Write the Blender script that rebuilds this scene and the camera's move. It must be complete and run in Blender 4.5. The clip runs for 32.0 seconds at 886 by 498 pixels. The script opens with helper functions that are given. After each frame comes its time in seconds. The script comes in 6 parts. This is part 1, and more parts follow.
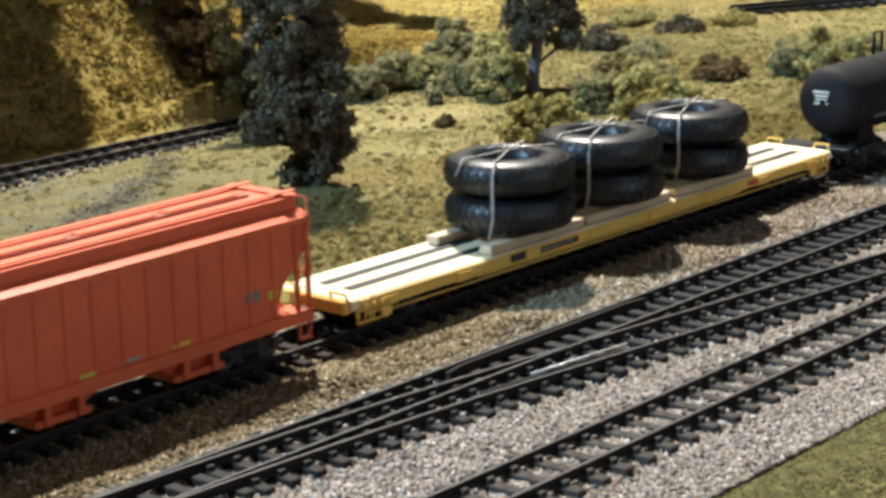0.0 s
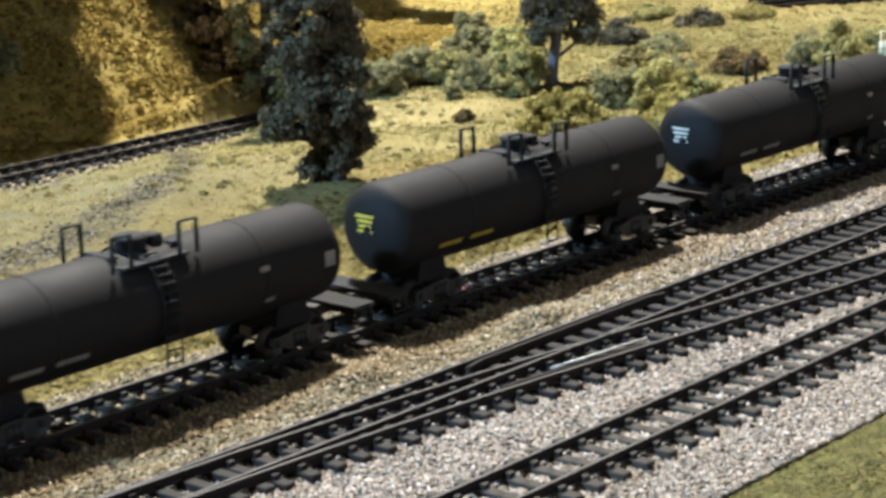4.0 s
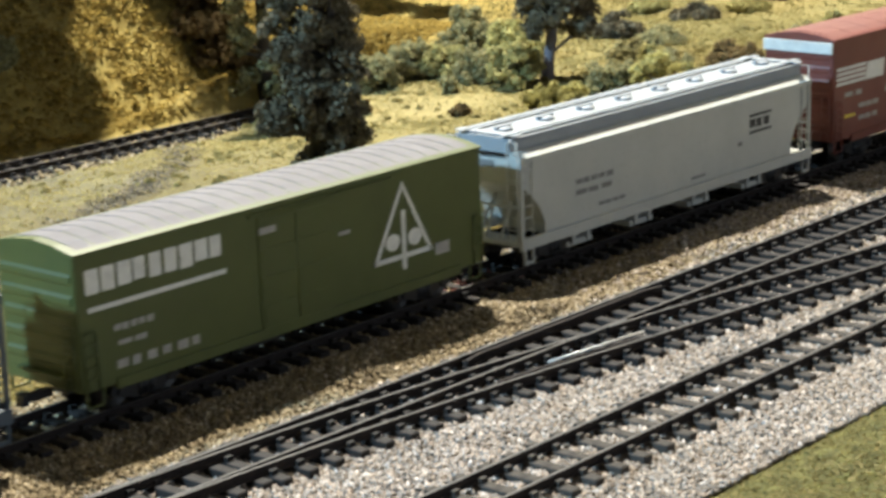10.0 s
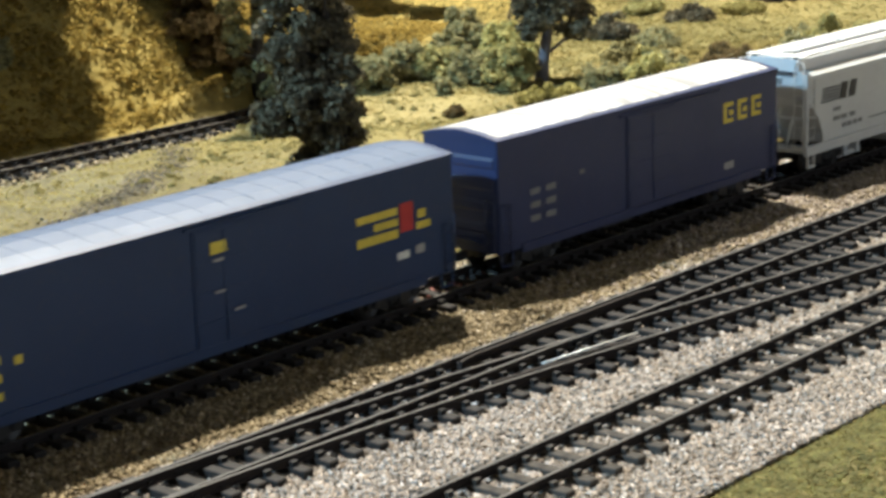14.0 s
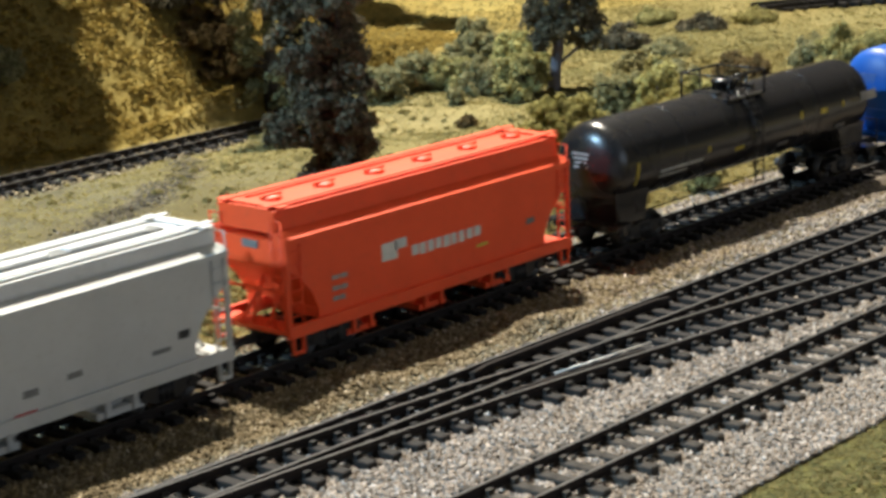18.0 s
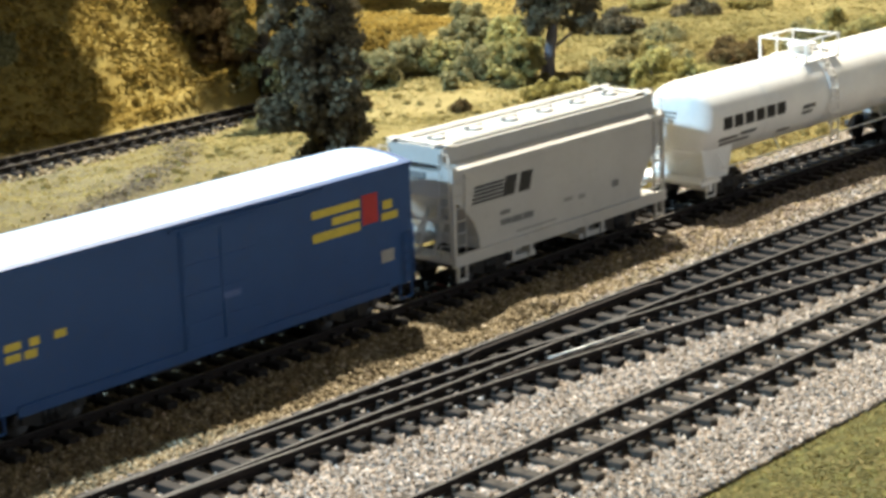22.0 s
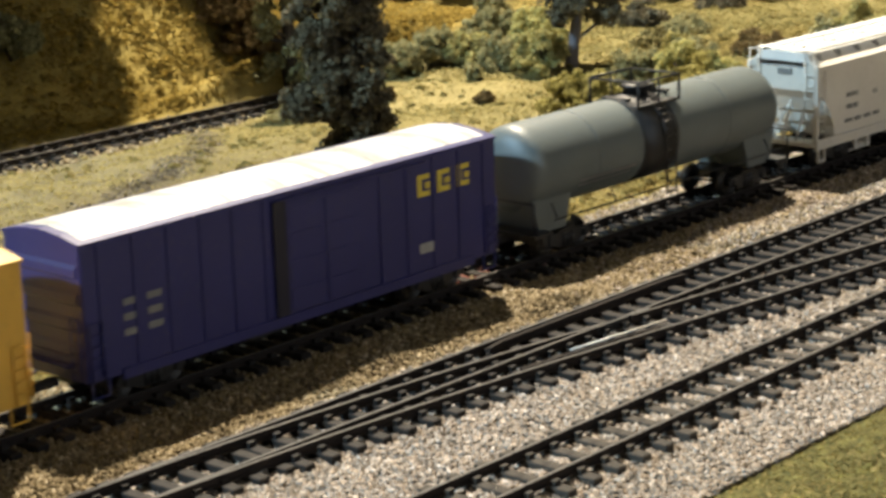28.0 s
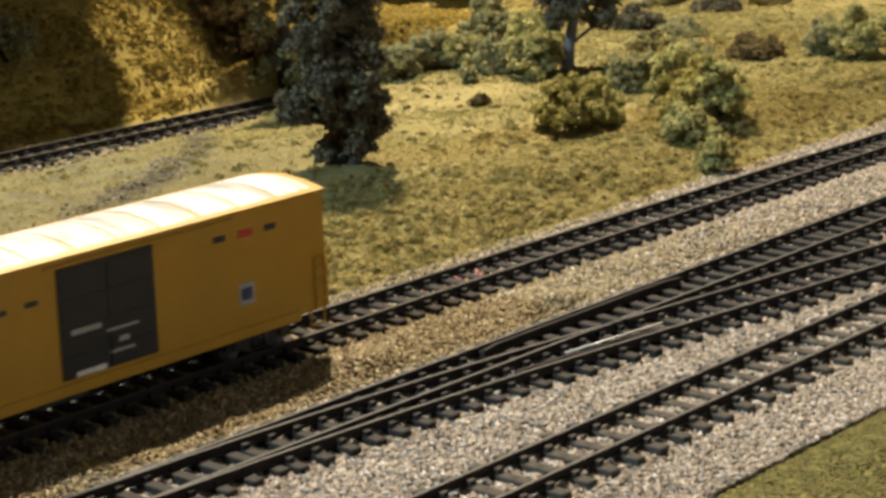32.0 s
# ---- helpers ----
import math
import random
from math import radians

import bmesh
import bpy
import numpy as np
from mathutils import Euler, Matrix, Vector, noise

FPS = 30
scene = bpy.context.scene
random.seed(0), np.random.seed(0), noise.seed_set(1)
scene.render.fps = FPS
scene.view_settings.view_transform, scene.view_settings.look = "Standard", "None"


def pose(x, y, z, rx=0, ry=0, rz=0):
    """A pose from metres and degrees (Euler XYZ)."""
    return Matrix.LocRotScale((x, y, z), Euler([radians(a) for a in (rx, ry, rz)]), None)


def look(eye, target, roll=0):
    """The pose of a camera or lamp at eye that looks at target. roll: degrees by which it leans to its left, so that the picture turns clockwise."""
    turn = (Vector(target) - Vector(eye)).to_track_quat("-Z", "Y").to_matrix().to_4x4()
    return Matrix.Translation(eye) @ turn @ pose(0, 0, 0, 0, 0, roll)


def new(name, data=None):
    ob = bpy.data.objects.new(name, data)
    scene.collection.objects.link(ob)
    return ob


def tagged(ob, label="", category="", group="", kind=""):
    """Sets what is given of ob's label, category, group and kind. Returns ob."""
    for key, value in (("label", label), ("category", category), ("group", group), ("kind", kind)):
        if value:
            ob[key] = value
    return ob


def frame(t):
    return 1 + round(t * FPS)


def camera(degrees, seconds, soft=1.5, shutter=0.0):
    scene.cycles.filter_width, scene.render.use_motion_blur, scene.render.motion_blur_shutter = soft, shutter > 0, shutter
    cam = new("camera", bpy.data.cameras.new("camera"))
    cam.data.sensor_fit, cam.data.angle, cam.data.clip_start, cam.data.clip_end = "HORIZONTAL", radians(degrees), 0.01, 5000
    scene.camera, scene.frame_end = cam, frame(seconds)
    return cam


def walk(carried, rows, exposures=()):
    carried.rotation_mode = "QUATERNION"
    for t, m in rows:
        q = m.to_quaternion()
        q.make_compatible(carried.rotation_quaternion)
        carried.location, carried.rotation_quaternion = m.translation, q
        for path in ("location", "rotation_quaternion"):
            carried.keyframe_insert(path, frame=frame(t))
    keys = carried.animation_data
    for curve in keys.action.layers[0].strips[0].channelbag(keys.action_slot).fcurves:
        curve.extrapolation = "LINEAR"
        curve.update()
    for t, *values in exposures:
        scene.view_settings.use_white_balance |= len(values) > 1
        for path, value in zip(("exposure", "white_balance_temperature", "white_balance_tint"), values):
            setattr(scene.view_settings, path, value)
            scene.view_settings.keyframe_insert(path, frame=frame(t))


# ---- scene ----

# camera: hand-held at one spot beside the layout; rows of seconds, heading, tilt, lean in degrees
EYE = Vector((0.0, -0.4642, 0.1914))
cam = camera(24.45, 32.0, soft=3.3, shutter=0.25)
TURNS = [
    (0, 49.085, -13.986, -1.431),
    (0.5, 48.955, -13.955, -1.405),
    (1, 48.885, -13.978, -1.467),
    (1.5, 48.850, -14.024, -1.610),
    (2, 48.836, -14.046, -1.712),
    (2.5, 48.682, -13.909, -1.682),
    (4.5, 48.488, -14.172, -1.774),
    (5, 48.593, -14.197, -1.885),
    (5.5, 48.613, -14.130, -1.680),
    (6, 48.628, -14.151, -1.674),
    (6.5, 48.671, -14.198, -1.725),
    (7, 48.769, -14.263, -1.885),
    (7.5, 48.785, -14.216, -1.911),
    (8, 48.635, -14.020, -1.771),
    (8.5, 48.609, -14.021, -1.947),
    (9, 48.583, -14.183, -1.988),
    (9.5, 48.578, -14.224, -1.929),
    (10, 48.610, -14.277, -1.986),
    (10.5, 48.657, -14.220, -1.888),
    (11, 48.779, -14.168, -1.948),
    (11.5, 48.923, -14.218, -1.982),
    (12, 48.887, -14.252, -1.926),
    (12.5, 48.915, -14.387, -2.009),
    (13, 48.867, -14.362, -1.867),
    (13.5, 48.818, -14.303, -1.846),
    (15.5, 48.615, -14.098, -1.871),
    (16, 48.618, -14.033, -1.953),
    (16.5, 48.632, -14.003, -1.925),
    (17, 48.601, -13.942, -2.014),
    (17.5, 48.498, -13.958, -2.120),
    (18, 48.428, -13.952, -2.090),
    (18.5, 48.500, -14.097, -2.148),
    (19, 48.546, -14.127, -1.971),
    (19.5, 48.548, -14.181, -1.950),
    (20, 48.505, -14.267, -1.937),
    (20.5, 48.507, -14.306, -1.934),
    (21, 48.534, -14.399, -2.009),
    (21.5, 48.562, -14.420, -1.921),
    (22, 48.592, -14.391, -1.958),
    (22.5, 48.772, -14.466, -1.990),
    (23, 48.792, -14.702, -2.005),
    (23.5, 48.470, -14.904, -2.199),
    (24, 48.626, -14.872, -2.009),
    (24.5, 48.173, -14.586, -2.085),
    (25, 48.024, -14.494, -1.991),
    (25.5, 47.955, -14.459, -1.916),
    (26, 47.955, -14.510, -1.949),
    (26.5, 47.972, -14.559, -1.874),
    (28.5, 47.915, -14.615, -1.798),
    (29, 47.940, -14.592, -1.752),
    (29.5, 47.948, -14.568, -1.735),
    (30, 47.990, -14.620, -1.768),
    (30.5, 47.992, -14.632, -1.781),
    (31, 48.045, -14.495, -1.546),
    (31.5, 48.088, -14.499, -1.534),
    (32, 48.072, -14.550, -1.584),
]


def aim(heading, tilt, lean):
    h, v = radians(heading), radians(tilt)
    way = Vector((math.sin(h) * math.cos(v), math.cos(h) * math.cos(v), math.sin(v)))
    return look(EYE, EYE + way, lean)


# the camera's own drift: seconds, stops, white balance and tint
DRIFT = [(0, -0.24, 5800, 14), (1, -0.26, 5800, 14), (2, -0.15, 5800, 14), (4, 0.08, 5700, 13), (5, 0.14, 5700, 12), (6, 0.14, 5700, 12), (7, -0.09, 5750, 12),
         (8, -0.03, 5800, 11), (9, 0.05, 5900, 11), (10, 0.14, 5900, 11), (12, 0.05, 5950, 11), (13, 0.1, 6000, 11), (14, 0.03, 6000, 11), (16, -0.08, 6000, 12),
         (17, -0.27, 6000, 12), (18, -0.3, 6050, 12), (19, -0.2, 6050, 12), (20, 0.03, 6000, 12), (22, 0.07, 6200, 12), (23, -0.16, 6500, 13), (24, -0.28, 6700, 14),
         (25, -0.4, 6800, 14), (26, -0.3, 7000, 14), (27, -0.2, 6900, 13), (29, 0, 6700, 13), (30, -0.1, 6700, 13), (31, -0.29, 7000, 13), (32, -0.32, 7100, 13)]
walk(cam, [(t, aim(h, v, r)) for t, h, v, r in TURNS], DRIFT)

# how far the train has rolled, every half second
ROLLED = [-0.0000, 0.0825, 0.1651, 0.2481, 0.3322, 0.4179, 0.5030, 0.5873, 0.6715, 0.7565, 0.8455, 0.9347, 1.0247, 1.1155, 1.2046, 1.2912, 1.3775, 1.4650, 1.5531, 1.6412, 1.7296, 1.8182, 1.9067, 1.9942, 2.0817, 2.1703, 2.2592, 2.3481, 2.4366, 2.5249, 2.6133, 2.7020, 2.7913, 2.8801, 2.9696, 3.0609, 3.1528, 3.2442, 3.3344, 3.4226, 3.5103, 3.5993, 3.6886, 3.7757, 3.8615, 3.9342, 3.9985, 4.0622, 4.1304, 4.2061, 4.2856, 4.3659, 4.4479, 4.5314, 4.6160, 4.7017, 4.7887, 4.8769, 4.9664, 5.0548, 5.1431, 5.2319, 5.3200, 5.4061, 5.4911]
BEND = 0.0650

# ------------------------------------------------------------ light
# bluish ambient outside the hall, extra fill that enters by the added window
world = bpy.data.worlds.new("outside_fill")
scene.world = world
world.use_nodes = True
world.node_tree.nodes["Background"].inputs[0].default_value = (0.8, 0.86, 1.0, 1)
world.node_tree.nodes["Background"].inputs[1].default_value = 0.45


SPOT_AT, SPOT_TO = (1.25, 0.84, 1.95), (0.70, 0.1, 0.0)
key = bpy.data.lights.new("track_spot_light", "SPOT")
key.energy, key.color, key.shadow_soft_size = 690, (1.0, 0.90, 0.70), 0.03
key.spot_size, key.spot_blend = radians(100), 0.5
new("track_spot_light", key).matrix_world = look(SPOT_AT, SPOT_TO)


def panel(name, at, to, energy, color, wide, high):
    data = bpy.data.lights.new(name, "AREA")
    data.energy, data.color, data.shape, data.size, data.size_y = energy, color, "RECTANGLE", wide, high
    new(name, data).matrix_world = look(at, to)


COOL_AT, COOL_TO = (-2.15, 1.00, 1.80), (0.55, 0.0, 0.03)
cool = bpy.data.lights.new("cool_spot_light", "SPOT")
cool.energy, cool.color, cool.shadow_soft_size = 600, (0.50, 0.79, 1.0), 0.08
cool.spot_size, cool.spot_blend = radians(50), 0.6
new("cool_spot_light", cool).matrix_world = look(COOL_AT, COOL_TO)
# fill lamp added for the car sides, in front of an invented window
panel("front_fill_light", (0.5, -3.55, 0.95), (0.5, 0.0, 0.2), 17, (0.84, 0.95, 1.0), 3.2, 1.5)


# ------------------------------------------------------------ materials
def material(name, rough=0.6, metal=0.0):
    m = bpy.data.materials.new(name)
    m.use_nodes = True
    b = m.node_tree.nodes["Principled BSDF"]
    b.inputs["Roughness"].default_value, b.inputs["Metallic"].default_value = rough, metal
    return m, m.node_tree, b


def node(tree, kind, links=()):
    n = tree.nodes.new(kind)
    for socket, source in links:
        if hasattr(source, "is_output"):
            tree.links.new(source, n.inputs[socket])
        else:
            n.inputs[socket].default_value = source
    return n


def ramp(tree, source, stops, mode="LINEAR"):
    n = node(tree, "ShaderNodeValToRGB", [("Fac", source)])
    n.color_ramp.interpolation = mode
    while len(n.color_ramp.elements) < len(stops):
        n.color_ramp.elements.new(0.5)
    for e, (at, c) in zip(n.color_ramp.elements, stops):
        e.position, e.color = at, (*c, 1)
    return n.outputs[0]


def mix(tree, fac, a, b, mode="MIX"):
    n = node(tree, "ShaderNodeMix")
    n.data_type, n.blend_type = "RGBA", mode
    for k, v in ((0, fac), (6, a), (7, b)):
        if hasattr(v, "is_output"):
            tree.links.new(v, n.inputs[k])
        else:
            n.inputs[k].default_value = v if k == 0 else (*v, 1)
    return n.outputs[2]


def spot(tree, scale, detail=3.0, rough=0.6, kind="Object"):
    c = node(tree, "ShaderNodeTexCoord").outputs[kind]
    return node(tree, "ShaderNodeTexNoise", [("Vector", c), ("Scale", scale), ("Detail", detail), ("Roughness", rough)]).outputs["Fac"]


def bump(tree, bsdf, height, strength, distance):
    n = node(tree, "ShaderNodeBump", [("Height", height), ("Strength", strength), ("Distance", distance)])
    tree.links.new(n.outputs[0], bsdf.inputs["Normal"])


def tint(c, k):
    return tuple(min(1.0, v * k) for v in c)


def paint(name, color, rough=0.42, dirt=0.25, grime=(0.10, 0.075, 0.05), gloss=0.5):
    """Car paint on plastic: two scales of dust, faint brush relief."""
    m, t, b = material(name, rough)
    b.inputs["Specular IOR Level"].default_value = gloss
    big, fine = spot(t, 45, 4), spot(t, 420, 4)
    c = mix(t, ramp(t, big, [(0.35, (0, 0, 0)), (0.75, (1, 1, 1))]), tint(color, 1.0), tint(color, 0.86))
    c = mix(t, ramp(t, fine, [(0.55, (0, 0, 0)), (0.85, (dirt, dirt, dirt))]), c, grime)
    t.links.new(c, b.inputs["Base Color"])
    r = node(t, "ShaderNodeMapRange", [("Value", big), ("To Min", rough - 0.08), ("To Max", rough + 0.16)])
    t.links.new(r.outputs[0], b.inputs["Roughness"])
    bump(t, b, fine, 0.12, 0.0004)
    return m


def grains(name, stops, rough=0.9, scale=600):
    """Loose bits: every piece has its own colour, with a fine grain on it."""
    m, t, b = material(name, rough)
    island = node(t, "ShaderNodeNewGeometry").outputs["Random Per Island"]
    c = ramp(t, island, stops)
    zone = spot(t, 9, 4)
    c = mix(t, ramp(t, zone, [(0.35, (0, 0, 0)), (0.7, (0.55, 0.55, 0.55))]), c, mix(t, 1.0, c, (0.74, 0.70, 0.60), "MULTIPLY"))
    fine = spot(t, scale, 3)
    c = mix(t, 0.35, c, ramp(t, fine, [(0.3, (0.25, 0.22, 0.16)), (0.7, (0.9, 0.85, 0.75))]), "MULTIPLY")
    t.links.new(c, b.inputs["Base Color"])
    b.inputs["Specular IOR Level"].default_value = 0.25
    return m


def plain(name, color, rough=0.6, metal=0.0, scale=300, amount=0.3, gloss=0.5):
    m, t, b = material(name, rough, metal)
    b.inputs["Specular IOR Level"].default_value = gloss
    n = spot(t, scale, 4)
    c = mix(t, n, tint(color, 1 + amount), tint(color, 1 - amount))
    t.links.new(c, b.inputs["Base Color"])
    bump(t, b, n, 0.15, 0.0005)
    return m


def ground_material():
    m, t, b = material("scenery_turf", 0.95)
    zone, mid, fine = spot(t, 7, 5), spot(t, 60, 5, 0.65), spot(t, 700, 4, 0.7)
    at = node(t, "ShaderNodeSeparateXYZ", [("Vector", node(t, "ShaderNodeTexCoord").outputs["Object"])]).outputs

    def where(axis, a, b):
        """1 past b, 0 before a along an axis, with a ragged border."""
        s = node(t, "ShaderNodeMath", [(0, at[axis]), (1, node(t, "ShaderNodeMapRange", [("Value", zone), ("To Min", -0.05), ("To Max", 0.05)]).outputs[0])])
        return node(t, "ShaderNodeMapRange", [("Value", s.outputs[0]), ("From Min", a), ("From Max", b)]).outputs[0]

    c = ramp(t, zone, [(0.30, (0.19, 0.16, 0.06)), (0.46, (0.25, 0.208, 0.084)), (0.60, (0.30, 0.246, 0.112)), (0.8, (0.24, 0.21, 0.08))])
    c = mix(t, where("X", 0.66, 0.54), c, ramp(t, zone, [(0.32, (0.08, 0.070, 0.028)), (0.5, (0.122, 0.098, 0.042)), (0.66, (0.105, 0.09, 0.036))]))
    c = mix(t, where("X", 0.84, 0.96), c, ramp(t, zone, [(0.35, (0.16, 0.138, 0.05)), (0.6, (0.235, 0.195, 0.078))]))
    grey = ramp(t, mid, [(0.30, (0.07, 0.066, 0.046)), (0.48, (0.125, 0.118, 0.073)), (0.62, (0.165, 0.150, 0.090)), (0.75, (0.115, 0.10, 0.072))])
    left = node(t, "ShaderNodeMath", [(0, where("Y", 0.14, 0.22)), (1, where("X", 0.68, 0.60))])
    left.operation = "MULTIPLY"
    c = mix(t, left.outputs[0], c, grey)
    dx = node(t, "ShaderNodeMath", [(0, at["X"]), (1, -0.468)]).outputs[0]
    curve = node(t, "ShaderNodeMath", [(0, dx), (1, 1.75), (2, 0.37)])
    curve.operation = "MULTIPLY_ADD"
    curve = node(t, "ShaderNodeMath", [(0, curve.outputs[0]), (1, dx), (2, 0.151)])
    curve.operation = "MULTIPLY_ADD"
    gap = node(t, "ShaderNodeMath", [(0, at["Y"]), (1, curve.outputs[0])])
    gap.operation = "SUBTRACT"
    gap = node(t, "ShaderNodeMath", [(0, gap.outputs[0]), (1, node(t, "ShaderNodeMapRange", [("Value", mid), ("To Min", -0.03), ("To Max", 0.03)]).outputs[0])])
    gap = node(t, "ShaderNodeMath", [(0, gap.outputs[0])])
    gap.operation = "ABSOLUTE"
    band = node(t, "ShaderNodeMapRange", [("Value", gap.outputs[0]), ("From Min", 0.022), ("From Max", 0.002), ("To Max", 0.75)]).outputs[0]
    band = node(t, "ShaderNodeMath", [(0, band), (1, where("X", 0.68, 0.62))])
    band.operation = "MULTIPLY"
    c = mix(t, band.outputs[0], c, ramp(t, fine, [(0.35, (0.055, 0.048, 0.038)), (0.65, (0.14, 0.125, 0.10))]))
    c = mix(t, where("Y", 0.13, 0.06), c, ramp(t, mid, [(0.35, (0.17, 0.138, 0.055)), (0.65, (0.26, 0.212, 0.085))]))
    c = mix(t, where("Y", 0.36, 0.39), c, ramp(t, mid, [(0.3, (0.17, 0.125, 0.032)), (0.55, (0.32, 0.245, 0.065)), (0.75, (0.38, 0.295, 0.09))]))
    c = mix(t, ramp(t, mid, [(0.46, (0, 0, 0)), (0.70, (0.6, 0.6, 0.6))]), c, (0.17, 0.145, 0.05))
    c = mix(t, ramp(t, fine, [(0.35, (0.5, 0.5, 0.5)), (0.62, (0, 0, 0))]), c, (0.14, 0.11, 0.045))
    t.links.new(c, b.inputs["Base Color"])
    h = mix(t, 0.5, mid, fine)
    bump(t, b, h, 0.5, 0.003)
    b.inputs["Specular IOR Level"].default_value = 0.15
    return m


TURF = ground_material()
BED_TAN = plain("ballast_bed_tan", (0.14, 0.110, 0.075), 0.95, scale=900, amount=0.6)
BED_GREY = plain("ballast_bed_grey", (0.26, 0.235, 0.195), 0.95, scale=900, amount=0.6)
STONE_TAN = grains("tan_ballast", [(0.0, (0.135, 0.105, 0.064)), (0.35, (0.21, 0.168, 0.102)), (0.65, (0.275, 0.224, 0.142)), (0.9, (0.35, 0.295, 0.20)), (1.0, (0.52, 0.47, 0.39))])
STONE_GREY = grains("grey_ballast", [(0.0, (0.14, 0.117, 0.10)), (0.3, (0.25, 0.212, 0.183)), (0.6, (0.32, 0.278, 0.245)), (0.9, (0.42, 0.37, 0.335)), (1.0, (0.58, 0.53, 0.50))])
STONE_PINK = grains("pink_ballast", [(0.0, (0.22, 0.07, 0.06)), (0.5, (0.40, 0.17, 0.15)), (1.0, (0.52, 0.34, 0.32))])
TIE = plain("black_brown_tie_plastic", (0.020, 0.017, 0.015), 0.75, scale=500, amount=0.4, gloss=0.2)
TIE_GREY = plain("weathered_grey_tie", (0.050, 0.043, 0.036), 0.9, scale=350, amount=0.8, gloss=0.2)
RAIL = plain("dark_weathered_rail", (0.023, 0.018, 0.016), 0.8, 0.0, 400, 0.35, 0.15)
RAILHEAD = plain("worn_rail_head", (0.058, 0.052, 0.048), 0.55, 0.1, 300, 0.3, 0.3)
# pale metal for the painted shine on the guard rail
RAIL_SHINE = plain("rail_shine_steel", (0.66, 0.65, 0.62), 0.42, 0.35, 400, 0.1)
BLACK = plain("black_plastic", (0.012, 0.012, 0.013), 0.5, scale=400, amount=0.4)
WHEEL = plain("dark_wheel", (0.02, 0.018, 0.016), 0.4, 0.5, 400, 0.3)
TREAD = plain("bright_wheel_tread", (0.45, 0.44, 0.42), 0.3, 1.0, 300, 0.15)
# unseen hall surfaces, kept pale so that they bounce fill into the shadows
WALL = plain("hall_wall_paint", (0.76, 0.73, 0.69), 0.8, scale=6, amount=0.06)
CEIL = plain("hall_ceiling_tile", (0.86, 0.85, 0.83), 0.9, scale=8, amount=0.05)
FLOOR = plain("hall_floor_lino", (0.52, 0.51, 0.49), 0.6, scale=12, amount=0.2)
FASCIA = plain("dark_table_fascia", (0.05, 0.055, 0.06), 0.5, scale=30, amount=0.15)


# ------------------------------------------------------------ mesh helpers
def part(name, bm, mat, parent=None, label=""):
    me = bpy.data.meshes.new(name)
    bm.to_mesh(me)
    bm.free()
    return piece(name, me, mat, parent, label)


def piece(name, me, mat, parent=None, label=""):
    if mat and not me.materials:
        me.materials.append(mat)
    ob = new(name, me)
    ob.parent = parent
    if label:
        tagged(ob, label)
    return ob


def block(bm, x0, x1, y0, y1, z0, z1):
    v = [bm.verts.new((x, y, z)) for x in (x0, x1) for y in (y0, y1) for z in (z0, z1)]
    for f in ((0, 1, 3, 2), (4, 6, 7, 5), (0, 4, 5, 1), (2, 3, 7, 6), (0, 2, 6, 4), (1, 5, 7, 3)):
        bm.faces.new([v[i] for i in f])
    return bm


def boxes(*list_of):
    bm = bmesh.new()
    for b in list_of:
        block(bm, *b)
    return bm


def soften(bm, width, seg=2):
    bmesh.ops.recalc_face_normals(bm, faces=bm.faces)
    bmesh.ops.bevel(bm, geom=list(bm.edges), offset=width, segments=seg, affect="EDGES", clamp_overlap=True)
    return bm


def prism(bm, poly, a, b, axis="x"):
    """A polygon drawn in the plane across axis and pushed from a to b along it."""
    put = {"x": lambda s, u, v: (s, u, v), "y": lambda s, u, v: (u, s, v), "z": lambda s, u, v: (u, v, s)}[axis]
    one, two = [bm.verts.new(put(a, u, v)) for u, v in poly], [bm.verts.new(put(b, u, v)) for u, v in poly]
    bm.faces.new(one), bm.faces.new(two[::-1])
    for i in range(len(poly)):
        j = (i + 1) % len(poly)
        bm.faces.new((one[j], one[i], two[i], two[j]))
    bmesh.ops.recalc_face_normals(bm, faces=bm.faces)
    return bm


def turned(bm, profile, axis="x", n=28, at=(0, 0, 0)):
    """A profile of (station, radius) turned about an axis."""
    rings = []
    for s, r in profile:
        ring = []
        for i in range(n):
            a = math.tau * i / n
            u, v = r * math.cos(a), r * math.sin(a)
            q = {"x": (s, u, v), "y": (u, s, v), "z": (u, v, s)}[axis]
            ring.append(bm.verts.new((q[0] + at[0], q[1] + at[1], q[2] + at[2])))
        rings.append(ring)
    for a, b in zip(rings, rings[1:]):
        for i in range(n):
            j = (i + 1) % n
            f = bm.faces.new((a[i], a[j], b[j], b[i]))
            f.smooth = True
    bm.faces.new(rings[0]), bm.faces.new(rings[-1])
    bmesh.ops.recalc_face_normals(bm, faces=bm.faces)
    return bm


def bar(bm, p, q, r, n=6):
    """A round bar from p to q."""
    p, q = Vector(p), Vector(q)
    turn = (q - p).to_track_quat("Z", "Y")
    rings = []
    for c in (p, q):
        rings.append([bm.verts.new(c + turn @ Vector((r * math.cos(math.tau * i / n), r * math.sin(math.tau * i / n), 0))) for i in range(n)])
    for i in range(n):
        j = (i + 1) % n
        bm.faces.new((rings[0][i], rings[0][j], rings[1][j], rings[1][i])).smooth = True
    bm.faces.new(rings[0][::-1]), bm.faces.new(rings[1])
    return bm


